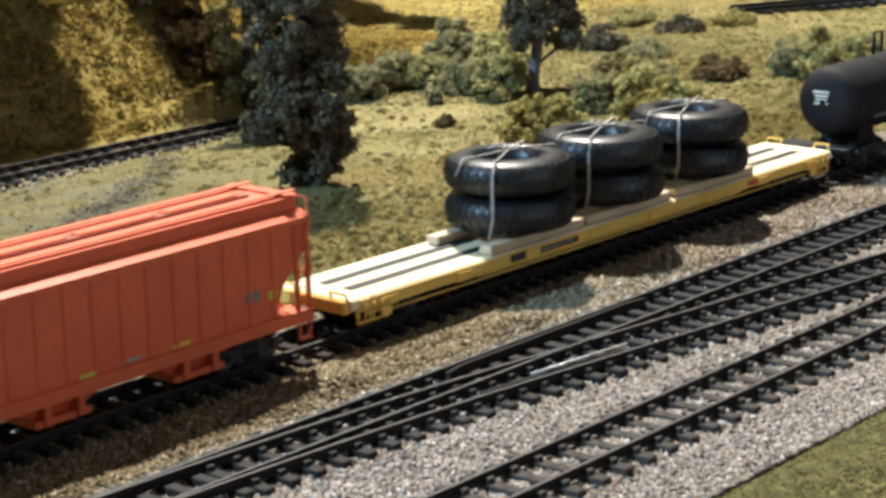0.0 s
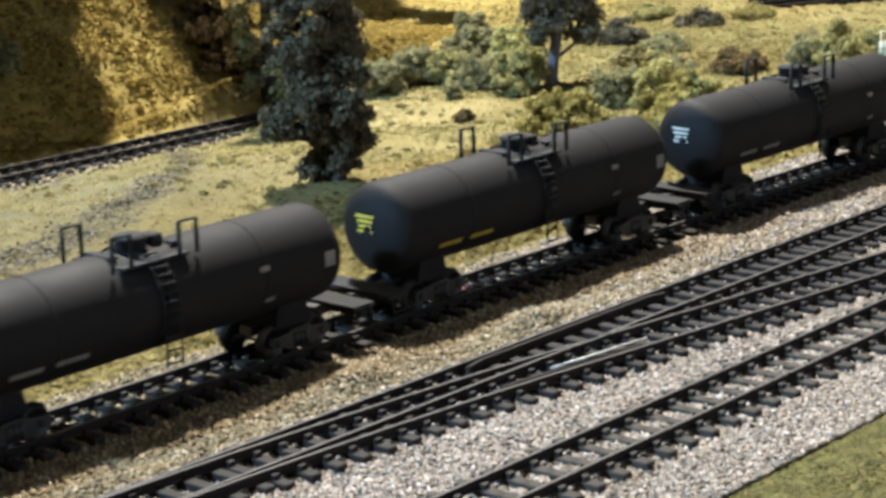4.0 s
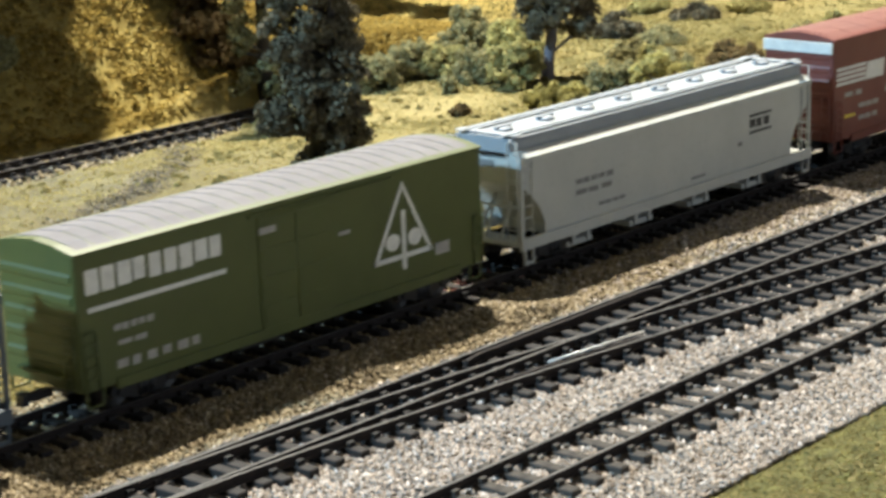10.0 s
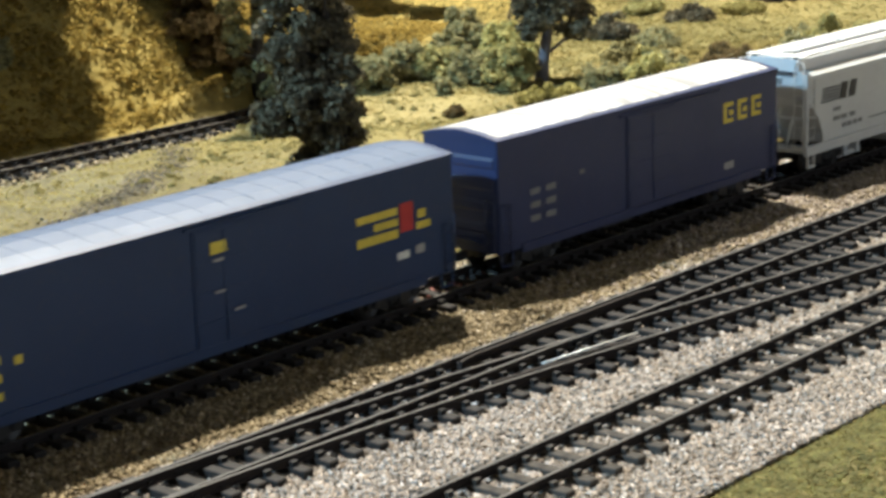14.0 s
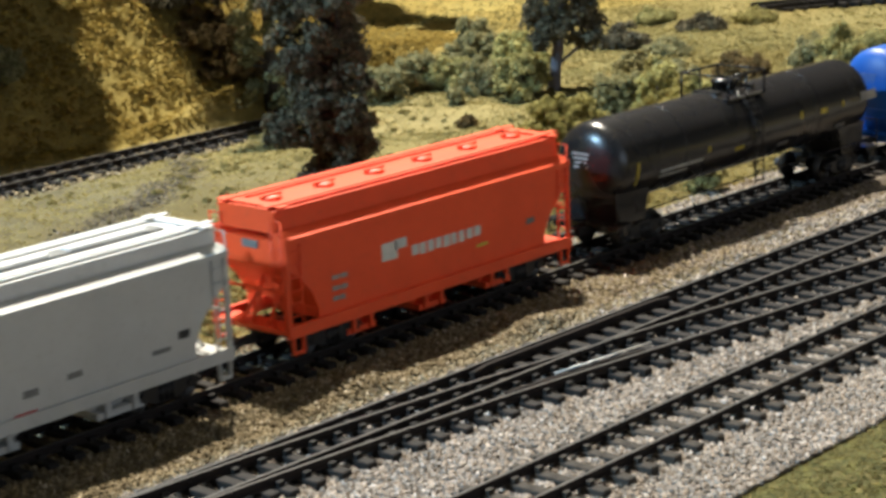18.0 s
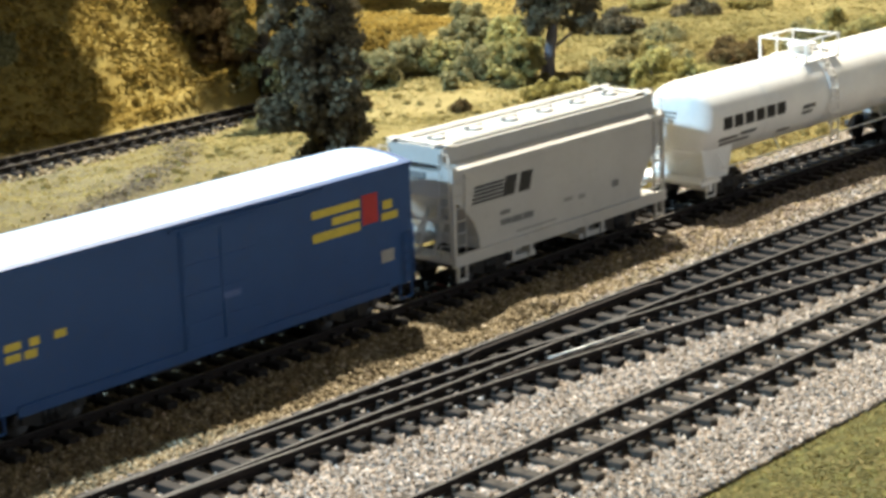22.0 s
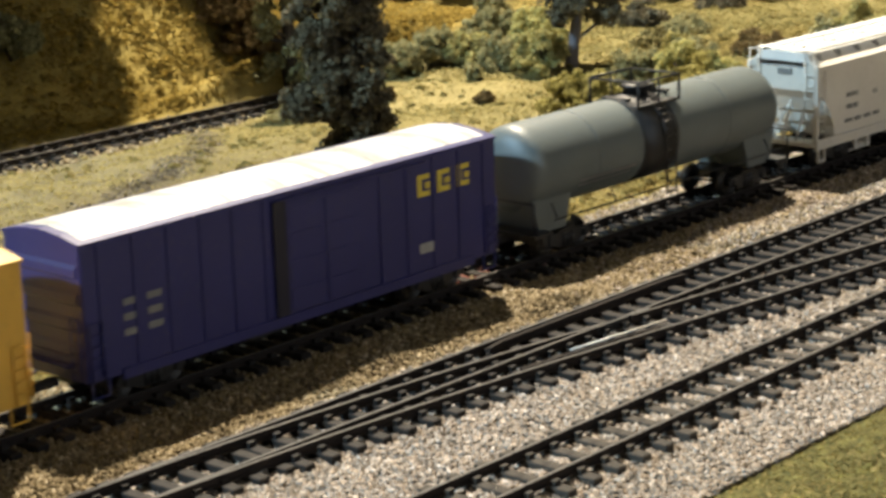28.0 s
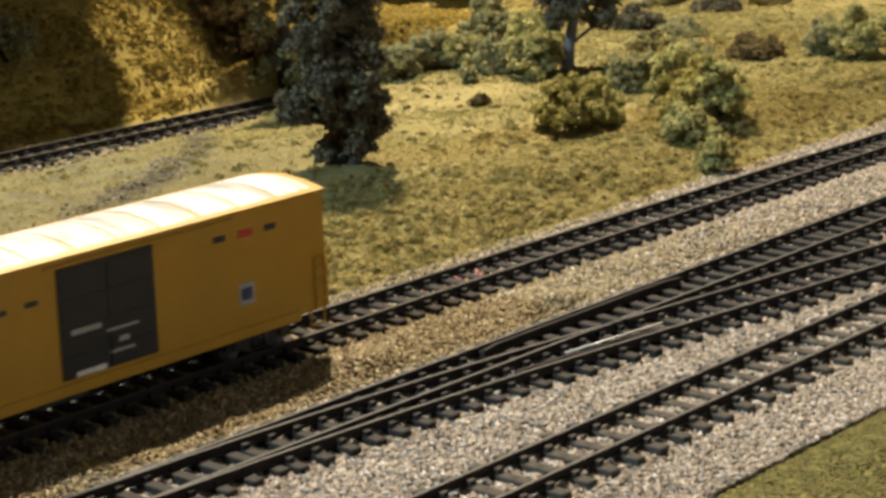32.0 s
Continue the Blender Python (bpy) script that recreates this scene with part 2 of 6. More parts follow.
def bars(runs, r, n=6):
    bm = bmesh.new()
    for run in runs:
        pts = [Vector(p) for p in run]
        rings = []
        for i, p in enumerate(pts):
            way = (pts[min(i + 1, len(pts) - 1)] - pts[max(i - 1, 0)]).normalized()
            side = way.cross(Vector((0.31, 0.17, 0.93)) if abs(way.z) < 0.9 else Vector((0.1, 1, 0))).normalized()
            up = way.cross(side)
            rings.append([bm.verts.new(p + side * r * math.cos(math.tau * k / n) + up * r * math.sin(math.tau * k / n)) for k in range(n)])
        for a, b in zip(rings, rings[1:]):
            shift = min(range(n), key=lambda s: sum((a[k].co - b[(k + s) % n].co).length for k in range(n)))
            for k in range(n):
                bm.faces.new((a[k], a[(k + 1) % n], b[(k + 1 + shift) % n], b[(k + shift) % n])).smooth = True
        bm.faces.new(rings[0][::-1]), bm.faces.new(rings[-1])
    bmesh.ops.recalc_face_normals(bm, faces=bm.faces)
    return bm


def raw_mesh(name, verts, faces):
    """A mesh from whole arrays of triangles or quads."""
    me = bpy.data.meshes.new(name)
    k = faces.shape[1]
    me.vertices.add(len(verts)), me.loops.add(faces.size), me.polygons.add(len(faces))
    me.vertices.foreach_set("co", verts.astype(np.float32).ravel())
    me.loops.foreach_set("vertex_index", faces.astype(np.int32).ravel())
    me.polygons.foreach_set("loop_start", np.arange(0, faces.size, k, dtype=np.int32))
    me.update(calc_edges=True)
    me.validate()
    return me


OCT_V = np.array([(1, 0, 0), (-1, 0, 0), (0, 1, 0), (0, -1, 0), (0, 0, 1), (0, 0, -1)], float)
OCT_F = np.array([(0, 2, 4), (2, 1, 4), (1, 3, 4), (3, 0, 4), (2, 0, 5), (1, 2, 5), (3, 1, 5), (0, 3, 5)])
TET_V = np.array([(1, 1, 1), (1, -1, -1), (-1, 1, -1), (-1, -1, 1)], float) * 0.72
TET_F = np.array([(0, 1, 2), (0, 3, 1), (0, 2, 3), (1, 3, 2)])
LEAF_V = np.array([(-1.0, 0, 0), (0, -0.75, 0.3), (1.0, 0, 0), (0, 0.75, 0.3)])
LEAF_F = np.array([(0, 1, 2), (0, 2, 3)])
SHAPES = {"oct": (OCT_V, OCT_F), "stone": (TET_V, TET_F), "leaf": (LEAF_V, LEAF_F)}


def lumps(rng, at, size, shape="oct", rough=0.35, flat=0.8, facing=None):
    """Many small uneven stones or leaf flakes, one at each place, turned at random or to face a way: points and triangles."""
    V, F = SHAPES[shape]
    n = len(at)
    if facing is None:
        q = rng.normal(size=(n, 4))
        q /= np.linalg.norm(q, axis=1)[:, None]
        w, x, y, z = q.T
        R = np.stack([1 - 2 * (y * y + z * z), 2 * (x * y - z * w), 2 * (x * z + y * w), 2 * (x * y + z * w), 1 - 2 * (x * x + z * z), 2 * (y * z - x * w),
                      2 * (x * z - y * w), 2 * (y * z + x * w), 1 - 2 * (x * x + y * y)], 1).reshape(n, 3, 3)
    else:
        up = facing / np.linalg.norm(facing, axis=1)[:, None]
        side = np.cross(up, rng.normal(size=(n, 3)))
        side /= np.linalg.norm(side, axis=1)[:, None]
        R = np.stack([side, np.cross(up, side), up], 2)
    base = V[None] * rng.uniform(1 - rough, 1 + rough, (n, len(V), 1)) * rng.uniform(0.7, 1.3, (n, 1, 3))
    pts = np.einsum("nij,nkj->nki", R, base) * size[:, None, None]
    pts[:, :, 2] *= flat
    pts += at[:, None, :]
    faces = (F[None] + (np.arange(n) * len(V))[:, None, None]).reshape(-1, 3)
    return pts.reshape(-1, 3), faces


def scattered(name, rng, at, size, shape="oct", rough=0.35, flat=0.8, facing=None):
    return raw_mesh(name, *lumps(rng, at, size, shape, rough, flat, facing))


def smooth(a, b, x):
    t = np.clip((x - a) / (b - a), 0, 1)
    return t * t * (3 - 2 * t)


def waves(x, y, seed, scale):
    """Soft lumpy relief from a few crossed waves."""
    rng = np.random.default_rng(seed)
    out = 0 * x
    for i in range(9):
        a, ph, k = rng.uniform(0, math.tau), rng.uniform(0, math.tau), scale * rng.uniform(0.6, 1.9)
        out = out + np.sin((x * math.cos(a) + y * math.sin(a)) * k + ph + 1.3 * np.sin((x * math.sin(a) - y * math.cos(a)) * k * 0.7))
    return out / 9


def rear_y(x):
    """The rear track: straight along the foot of the hill, then bending away behind the hedge row."""
    c = np.minimum(x, 1.2)
    return 0.348 + 1.1 * np.maximum(0, c - 0.78) ** 2 + 0.924 * np.maximum(0, x - 1.2)


def ground_z(x, y):
    """Height of the scenery: track bed, rear bank, meadow, rear track bed, hill."""
    z = -0.0062 + 0 * x
    z = z + 0.0125 * smooth(0.020, 0.085, y) * (1 + 0.25 * waves(x, y, 3, 60)) - 0.017 * smooth(0.17, 0.325, y) * (1 - smooth(0.70, 0.80, x))
    z = z + 0.0012 * waves(x, y, 5, 240) * smooth(0.018, 0.04, y) + 0.0006 * waves(x, y, 6, 500) * smooth(0.018, 0.05, y)
    cut = (1 - smooth(0.026, 0.036, np.abs(y - rear_y(x)))) * (1 - smooth(0.90, 0.96, x))
    z = z + cut * (-0.0155 - z)
    flank = 1 - smooth(-0.035, 0.035, x - 0.905 * (y + 0.464) + 0.01 * waves(x, y, 21, 30))
    hill = np.maximum(0, y - 0.392) * 0.95 * flank * (1 + 0.10 * waves(x, y, 9, 40)) + (0.004 * waves(x, y, 11, 110) + 0.0025 * waves(x, y, 31, 260)) * flank * smooth(0.39, 0.42, y)
    rise = np.maximum(0, y - 0.50) * 0.30 * (1 - flank)
    z = z + hill + rise
    front = smooth(-0.176, -0.206, y)
    return z + front * (0.004 + 0.002 * waves(x, y, 12, 90))


def line_y(x):
    """Across-track place of the train's own track at x: a gentle bend, then straight on."""
    c = min(max(x, 0.1), 1.0)
    return -BEND / 2 * (c - 0.5) ** 2 - BEND * (c - 0.5) * (x - c)


def line_turn(x):
    return math.atan(-BEND * (min(max(x, 0.1), 1.0) - 0.5))


# ------------------------------------------------------------ hall (unseen, added to bounce light) and table
def hall():
    X0, X1, Y0, Y1, Z0, Z1 = -8.0, 8.0, -3.6, 2.6, -1.05, 2.15
    tagged(part("floor", boxes((X0, X1, Y0, Y1, Z0 - 0.1, Z0)), FLOOR), "unseen grey lino hall floor added under the layout", "floor", kind="structure")
    tagged(part("ceiling", boxes((X0, X1, Y0, Y1, Z1, Z1 + 0.1)), CEIL), "unseen pale ceiling added over the layout to bounce light", "ceiling", kind="structure")
    tagged(part("wall_north", boxes((X0, X1, Y1, Y1 + 0.15, Z0, Z1)), WALL), "unseen painted wall added behind the layout", "wall", kind="structure")
    tagged(part("wall_east", boxes((X1, X1 + 0.15, Y0, Y1, Z0, Z1)), WALL), "unseen pale painted end wall added to bounce light", "wall", kind="structure")
    tagged(part("wall_west", boxes((X0 - 0.15, X0, Y0, Y1, Z0, Z1)), WALL), "unseen pale painted end wall added to bounce light", "wall", kind="structure")
    w = (-1.2, 2.2, 0.15, 1.75)
    tagged(part("wall_south", boxes((X0, w[0], Y0 - 0.15, Y0, Z0, Z1), (w[1], X1, Y0 - 0.15, Y0, Z0, Z1), (w[0], w[1], Y0 - 0.15, Y0, Z0, w[2]),
                                    (w[0], w[1], Y0 - 0.15, Y0, w[3], Z1)), WALL), "pale unseen wall with an opening added for fill light", "wall", kind="structure")
    # invented window, out of view, to go with the fill lamp
    win = tagged(new("added_window_1"), "wide unseen window added for the front fill light", "window", kind="structure")
    part("window_frame", boxes((w[0], w[1], Y0 - 0.10, Y0 - 0.04, w[2], w[2] + 0.05), (w[0], w[1], Y0 - 0.10, Y0 - 0.04, w[3] - 0.05, w[3]),
                               (w[0], w[0] + 0.05, Y0 - 0.10, Y0 - 0.04, w[2] + 0.05, w[3] - 0.05), (w[1] - 0.05, w[1], Y0 - 0.10, Y0 - 0.04, w[2] + 0.05, w[3] - 0.05),
                               (0.47, 0.53, Y0 - 0.10, Y0 - 0.04, w[2] + 0.05, w[3] - 0.05)), WALL, win)
    for at, lab in ((SPOT_AT, "small black spot lamp with a warm bulb on the ceiling"), (COOL_AT, "small black spot lamp with a cool bulb on the ceiling")):
        s = tagged(new("spot_lamp"), lab, "lamp", "spot lamps on the ceiling")
        s.matrix_world = pose(at[0], at[1], 2.15)
        bm = turned(bmesh.new(), [(0.0, 0.02), (-0.02, 0.02), (-0.02, 0.008), (-0.11, 0.008), (-0.11, 0.045), (-0.14, 0.06)], "z", 20)
        part("housing", bm, BLACK, s)
    tagged(part("table_fascia", boxes((-7.6, 7.6, -0.415, -0.40, -1.05, -0.004)), FASCIA), "dark board along the front of the layout table", "fascia", kind="structure")


hall()


def spread(lo, a, b, hi, step, grow=1.25):
    """Even steps from a to b, then growing ones out to lo and hi."""
    mid = list(np.arange(a, b + step / 2, step))
    left, right, d = [], [], step
    while (left[-1] if left else a) > lo:
        d *= grow
        left.append(max(lo, (left[-1] if left else a) - d))
    d = step
    while (right[-1] if right else b) < hi:
        d *= grow
        right.append(min(hi, (right[-1] if right else b) + d))
    return np.array(left[::-1] + mid + right)


def ground():
    xs, ys = spread(-7.6, 0.22, 1.5, 7.6, 0.004), spread(-0.40, -0.26, 1.1, 1.6, 0.004)
    X, Y = np.meshgrid(xs, ys, indexing="ij")
    Z = ground_z(X, Y)
    Z = np.where(Z > 0.6, 0.6, Z)
    n, m = X.shape
    i = np.arange(n * m).reshape(n, m)
    f = np.stack([i[:-1, :-1], i[1:, :-1], i[1:, 1:], i[:-1, 1:]], -1).reshape(-1, 4)
    me = raw_mesh("ground", np.stack([X, Y, Z], -1).reshape(-1, 3), f)
    me.polygons.foreach_set("use_smooth", np.ones(len(f), bool))
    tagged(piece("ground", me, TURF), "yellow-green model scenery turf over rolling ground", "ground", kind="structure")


ground()


# ------------------------------------------------------------ tracks
HALF = 0.0088  # from the middle of a track to the middle of a rail


def sweep(path, profile):
    """A rail: the profile (across, up) carried along the path of (x, y, z)."""
    bm = bmesh.new()
    rings = []
    for i, p in enumerate(path):
        a, b = Vector(path[max(i - 1, 0)]), Vector(path[min(i + 1, len(path) - 1)])
        side = Vector((-(b - a).y, (b - a).x, 0)).normalized()
        rings.append([bm.verts.new(Vector(p) + side * u + Vector((0, 0, v))) for u, v in profile])
    k = len(profile)
    for a, b in zip(rings, rings[1:]):
        for i in range(k):
            bm.faces.new((a[i], a[(i + 1) % k], b[(i + 1) % k], b[i]))
    bm.faces.new(rings[0][::-1]), bm.faces.new(rings[-1])
    bmesh.ops.recalc_face_normals(bm, faces=bm.faces)
    return bm


WEB = [(-0.0012, -0.0027), (0.0012, -0.0027), (0.0012, -0.0023), (0.0004, -0.0021), (0.0004, -0.0011), (0.0006, -0.0009), (0.0006, -0.00012), (-0.0006, -0.00012),
       (-0.0006, -0.0009), (-0.0004, -0.0011), (-0.0004, -0.0021), (-0.0012, -0.0023)]
HEAD = [(-0.00055, -0.00012), (0.00055, -0.00012), (0.00050, 0.0), (-0.00050, 0.0)]


def rail(parent, line, off, xs, z=0.0):
    path = []
    for x in xs:
        d = (line(x + 1e-3) - line(x - 1e-3)) / 2e-3
        s = (1 + d * d) ** 0.5
        path.append((x - off * d / s, line(x) + off / s, z))
    r = part("rail", sweep(path, WEB), RAIL, parent)
    part("railhead", sweep(path, HEAD), RAILHEAD, r, "worn brighter top of the rail")


def tie_mesh(name, half, width, mat):
    bm = boxes((-width / 2, width / 2, -half, half, -0.0064, -0.0027))
    soften(bm, 0.0003, 1)
    for s in (-HALF, HALF):
        for d in (-0.0019, 0.0019):
            block(bm, -width * 0.30, width * 0.30, s + d - 0.0007, s + d + 0.0007, -0.0029, -0.0013)
    me = bpy.data.meshes.new(name)
    bm.to_mesh(me)
    bm.free()
    me.materials.append(mat)
    return me


def far_ties(parent, line, spans, step, half, width, mat, z=0.0):
    at = [x for a, b in spans for x in np.arange(a, b, step)]
    box = np.array([(x, y, zz) for x in (-width / 2, width / 2) for y in (-half, half) for zz in (-0.0052, -0.0027)])
    f = np.array([(0, 1, 3, 2), (4, 6, 7, 5), (0, 4, 5, 1), (2, 3, 7, 6), (0, 2, 6, 4), (1, 5, 7, 3)])
    v = np.concatenate([box + (x, line(x), z) for x in at])
    me = raw_mesh("far_ties", v, np.concatenate([f + 8 * i for i in range(len(at))]))
    tagged(piece("far_ties", me, mat, parent), kind="stuff")


def long_xs(a, b):
    return [-7.4] + list(np.arange(a, b, 0.03)) + [7.4]


def track(name, label, line, step, half, width, mat, near, z=0.0, xs=None, start=-7.4, end=7.4):
    ob = tagged(new(name), label, "railway track", kind="structure")
    xs = xs or long_xs(0.0, 1.4)
    for s in (-HALF, HALF):
        rail(ob, line, s, xs, z)
    me = tie_mesh("tie", half, width, mat)
    rng = random.Random(7)
    for x in np.arange(near[0], near[1], step):
        t = piece("tie", me, None, ob)
        t.matrix_local = pose(x + rng.uniform(-1, 1) * 0.0003, line(x), z, 0, 0, math.degrees(math.atan(line(x + 0.01) - line(x - 0.01)) / 0.02 * 0.02) + rng.uniform(-1, 1))
    far_ties(ob, line, [(start, near[0] - step / 2), (near[1], end)], step, half, width, mat, z)
    return ob


Y2, Y3 = -0.0697, -0.1400
track("track_1", "main line track the freight train runs on, dark ties in tan ballast", line_y, 0.0095, 0.0165, 0.0042, TIE, (0.24, 1.0))
track("track_3", "front siding track with greyish ties in pale ballast", lambda x: Y3, 0.0108, 0.0165, 0.0040, TIE_GREY, (0.28, 0.80))
track("track_4", "rear track along the foot of the hill", lambda x: float(rear_y(x)), 0.0095, 0.0165, 0.0042, TIE, (0.50, 0.84), z=-0.0100, xs=[-7.4, 0.2, *np.arange(0.4, 0.91, 0.04)], end=0.90)
track("track_5", "far track crossing the back of the meadow", lambda x: 0.253 - 0.45 * (x - 1.235), 0.0095, 0.0165, 0.0042, TIE, (1.22, 1.35), z=0.0125, xs=[1.17, 1.3, 1.4, 1.7], start=1.18, end=1.7)


def branch_y(x):
    """The diverging road of the turnout: leaves the second track and runs over to the third."""
    def off(x):
        if x < 0.27:
            return 0.0
        if x < 0.48:
            return 0.134 * (x - 0.27) ** 2 / 0.42
        if x < 0.80:
            return 0.0141 + 0.134 * (x - 0.48)
        return 0.05698 + 0.01332 * (1 - max(0.0, (1.0 - x) / 0.2) ** 2)
    return Y2 - off(x)


def turnout():
    t2 = tagged(new("track_2"), "second track with a turnout, long dark ties and guard rails", "railway track", kind="structure")
    xs = long_xs(0.0, 1.4)
    rail(t2, lambda x: Y2, HALF, xs)
    rail(t2, lambda x: Y2, -HALF, [-7.4, 0.0, 0.27])
    closure = list(np.arange(0.27, 0.501, 0.02))
    rail(t2, lambda x: Y2, -HALF, closure + [0.503])
    rail(t2, lambda x: Y2, -HALF, [0.515, 0.6, 0.8, 1.0, 1.4, 7.4])
    rail(t2, branch_y, -HALF, list(np.arange(0.27, 1.0, 0.02)))
    rail(t2, branch_y, HALF, list(np.arange(0.285, 0.501, 0.02)) + [0.503])
    rail(t2, branch_y, HALF, list(np.arange(0.515, 0.99, 0.02)))
    # guard rails and frog
    g = [(0.462, Y2 + HALF - 0.0042, 0), (0.470, Y2 + HALF - 0.0026, 0), (0.56, Y2 + HALF - 0.0024, 0), (0.568, Y2 + HALF - 0.004, 0)]
    part("guard_rail", sweep(g, WEB), RAIL, t2)
    h = [(x, branch_y(x) - HALF + 0.0026, 0) for x in np.arange(0.452, 0.515, 0.01)]
    part("guard_rail", sweep(h, WEB), RAIL, t2)
    # thin bright bar added as the highlight on the guard rail's head
    part("guard_rail_shine", bars([[(0.474, branch_y(0.474) - HALF + 0.0036, 0.0004), (0.515, branch_y(0.515) - HALF + 0.0022, 0.0014)]], 0.00036, 6), RAIL_SHINE, t2, "bright thin bar for the shine on the guard rail's head")
    fx = 0.509
    part("frog", sweep([(fx - 0.010, Y2 - HALF - 0.0003, 0), (fx + 0.018, Y2 - HALF - 0.0008, 0)], WEB), BLACK, t2)
    me = tie_mesh("tie", 0.0165, 0.0040, TIE)
    for x in [*np.arange(0.26, 0.36, 0.0095), *np.arange(0.66, 1.0, 0.0095)]:
        t = piece("tie", me, None, t2)
        t.matrix_local = pose(x, Y2, 0)
    for x in np.arange(0.36, 0.66, 0.0095):
        off = Y2 - branch_y(x)
        bm = boxes((x - 0.002, x + 0.002, branch_y(x) - 0.0165, Y2 + 0.0165, -0.0064, -0.0027))
        soften(bm, 0.0003, 1)
        for yy in (Y2 + HALF, Y2 - HALF, branch_y(x) + HALF, branch_y(x) - HALF):
            for d in (-0.0019, 0.0019):
                block(bm, x - 0.0012, x + 0.0012, yy + d - 0.0007, yy + d + 0.0007, -0.0029, -0.0013)
        part("tie", bm, TIE, t2)
    for x in np.arange(0.665, 0.80, 0.0095):
        t = piece("tie", me, None, t2)
        t.matrix_local = pose(x, branch_y(x), -0.0002, 0, 0, -7.6)
    far_ties(t2, lambda x: Y2, [(-7.4, 0.255), (1.0, 7.4)], 0.0095, 0.0165, 0.004, TIE)


turnout()


def shoulder(x, y):
    """Uneven ridge of ballast heaped between the main line and the second track."""
    ridge = smooth(-0.0175, -0.026, y) * (1 - smooth(-0.042, -0.053, y))
    z = 0.0009 + 0.0013 * waves(x, y, 71, 75)
    for cx, cy, h, r in ((0.440, -0.037, 0.0028, 0.011), (0.523, -0.043, 0.0026, 0.014), (0.636, -0.024, 0.0026, 0.012), (0.585, -0.036, 0.0012, 0.012), (0.70, -0.036, 0.0016, 0.016)):
        z = z + h * np.exp(-((x - cx) ** 2 + 1.6 * (y - cy) ** 2) / r ** 2)
    return ridge * z


def ballast():
    rng = np.random.default_rng(4)

    def strip(name, label, x0, x1, y0, y1, n, size, mat, keep=None, lift=0.0006):
        x, y = rng.uniform(x0, x1, n), rng.uniform(y0, y1, n)
        if keep is not None:
            k = keep(x, y)
            x, y = x[k], y[k]
        s = rng.uniform(0.55, 1.45, len(x)) ** 1.3 * size
        between = sum(k * np.exp(-((y - c) / 0.006) ** 2) for c, k in ((0.0, 0.5), (Y2, -0.6), (Y3, 1.0)))
        z = ground_z(x, y) + s * rng.uniform(0.1, 0.8, len(x)) + lift + 0.0009 * between + 0.0006 * waves(x, y, 31, 90) + shoulder(x, y)
        tagged(piece(name, scattered(name, rng, np.stack([x, y, z], 1), s, "stone", 0.35, 0.85), mat), label, "ballast", kind="stuff")

    def in_view(x, y):
        return (x > 0.62 * (y + 0.464)) & (x < 1.85 * (y + 0.464) + 0.02)

    def bed(name, label, y0, y1, mat, z):
        xs, ys = spread(-7.5, 0.25, 1.0, 7.5, 0.004), np.linspace(y0, y1, 22)
        X, Y = np.meshgrid(xs, ys, indexing="ij")
        Z = z + shoulder(X, Y)
        n, m = X.shape
        i = np.arange(n * m).reshape(n, m)
        f = np.stack([i[:-1, :-1], i[1:, :-1], i[1:, 1:], i[:-1, 1:]], -1).reshape(-1, 4)
        tagged(piece(name, raw_mesh(name, np.stack([X, Y, Z], -1).reshape(-1, 3), f), mat), label, "ballast", kind="structure")

    bed("ballast_bed_rear", "tan sand and stone bed under the main line", -0.052, 0.0265, BED_TAN, -0.0056)
    bed("ballast_bed_front", "pale grey stone bed under the yard tracks", -0.179, -0.0521, BED_GREY, -0.0056)
    strip("tan_ballast", "loose tan ballast stones beside the main line", 0.22, 0.98, -0.056, 0.0275, 150000, 0.00072, STONE_TAN, lambda x, y: in_view(x, y) & (rng.uniform(0, 1, len(x)) > 0.75 * smooth(0.50, 0.72, x)))
    strip("mixed_ballast", "paler stones mixed into the tan ballast", 0.42, 0.98, -0.056, 0.0275, 95000, 0.00072, STONE_GREY, lambda x, y: in_view(x, y) & (rng.uniform(0, 1, len(x)) < 0.85 * smooth(0.50, 0.72, x)))
    strip("grey_ballast", "loose pale grey ballast stones between the yard tracks", 0.26, 0.86, -0.184, -0.050, 215000, 0.00074, STONE_GREY, in_view)
    strip("rear_ballast", "grey ballast on the rear track bed", 0.45, 0.95, 0.322, 0.374, 9000, 0.0009, STONE_TAN, lambda x, y: x < 0.86)
    strip("pink_stones", "a few stray pink stones between the rails", 0.49, 0.60, -0.008, 0.008, 420, 0.00075, STONE_PINK, lambda x, y: rng.uniform(0, 1, len(x)) < np.exp(-((x - 0.535) / 0.025) ** 2), 0.0016)


ballast()


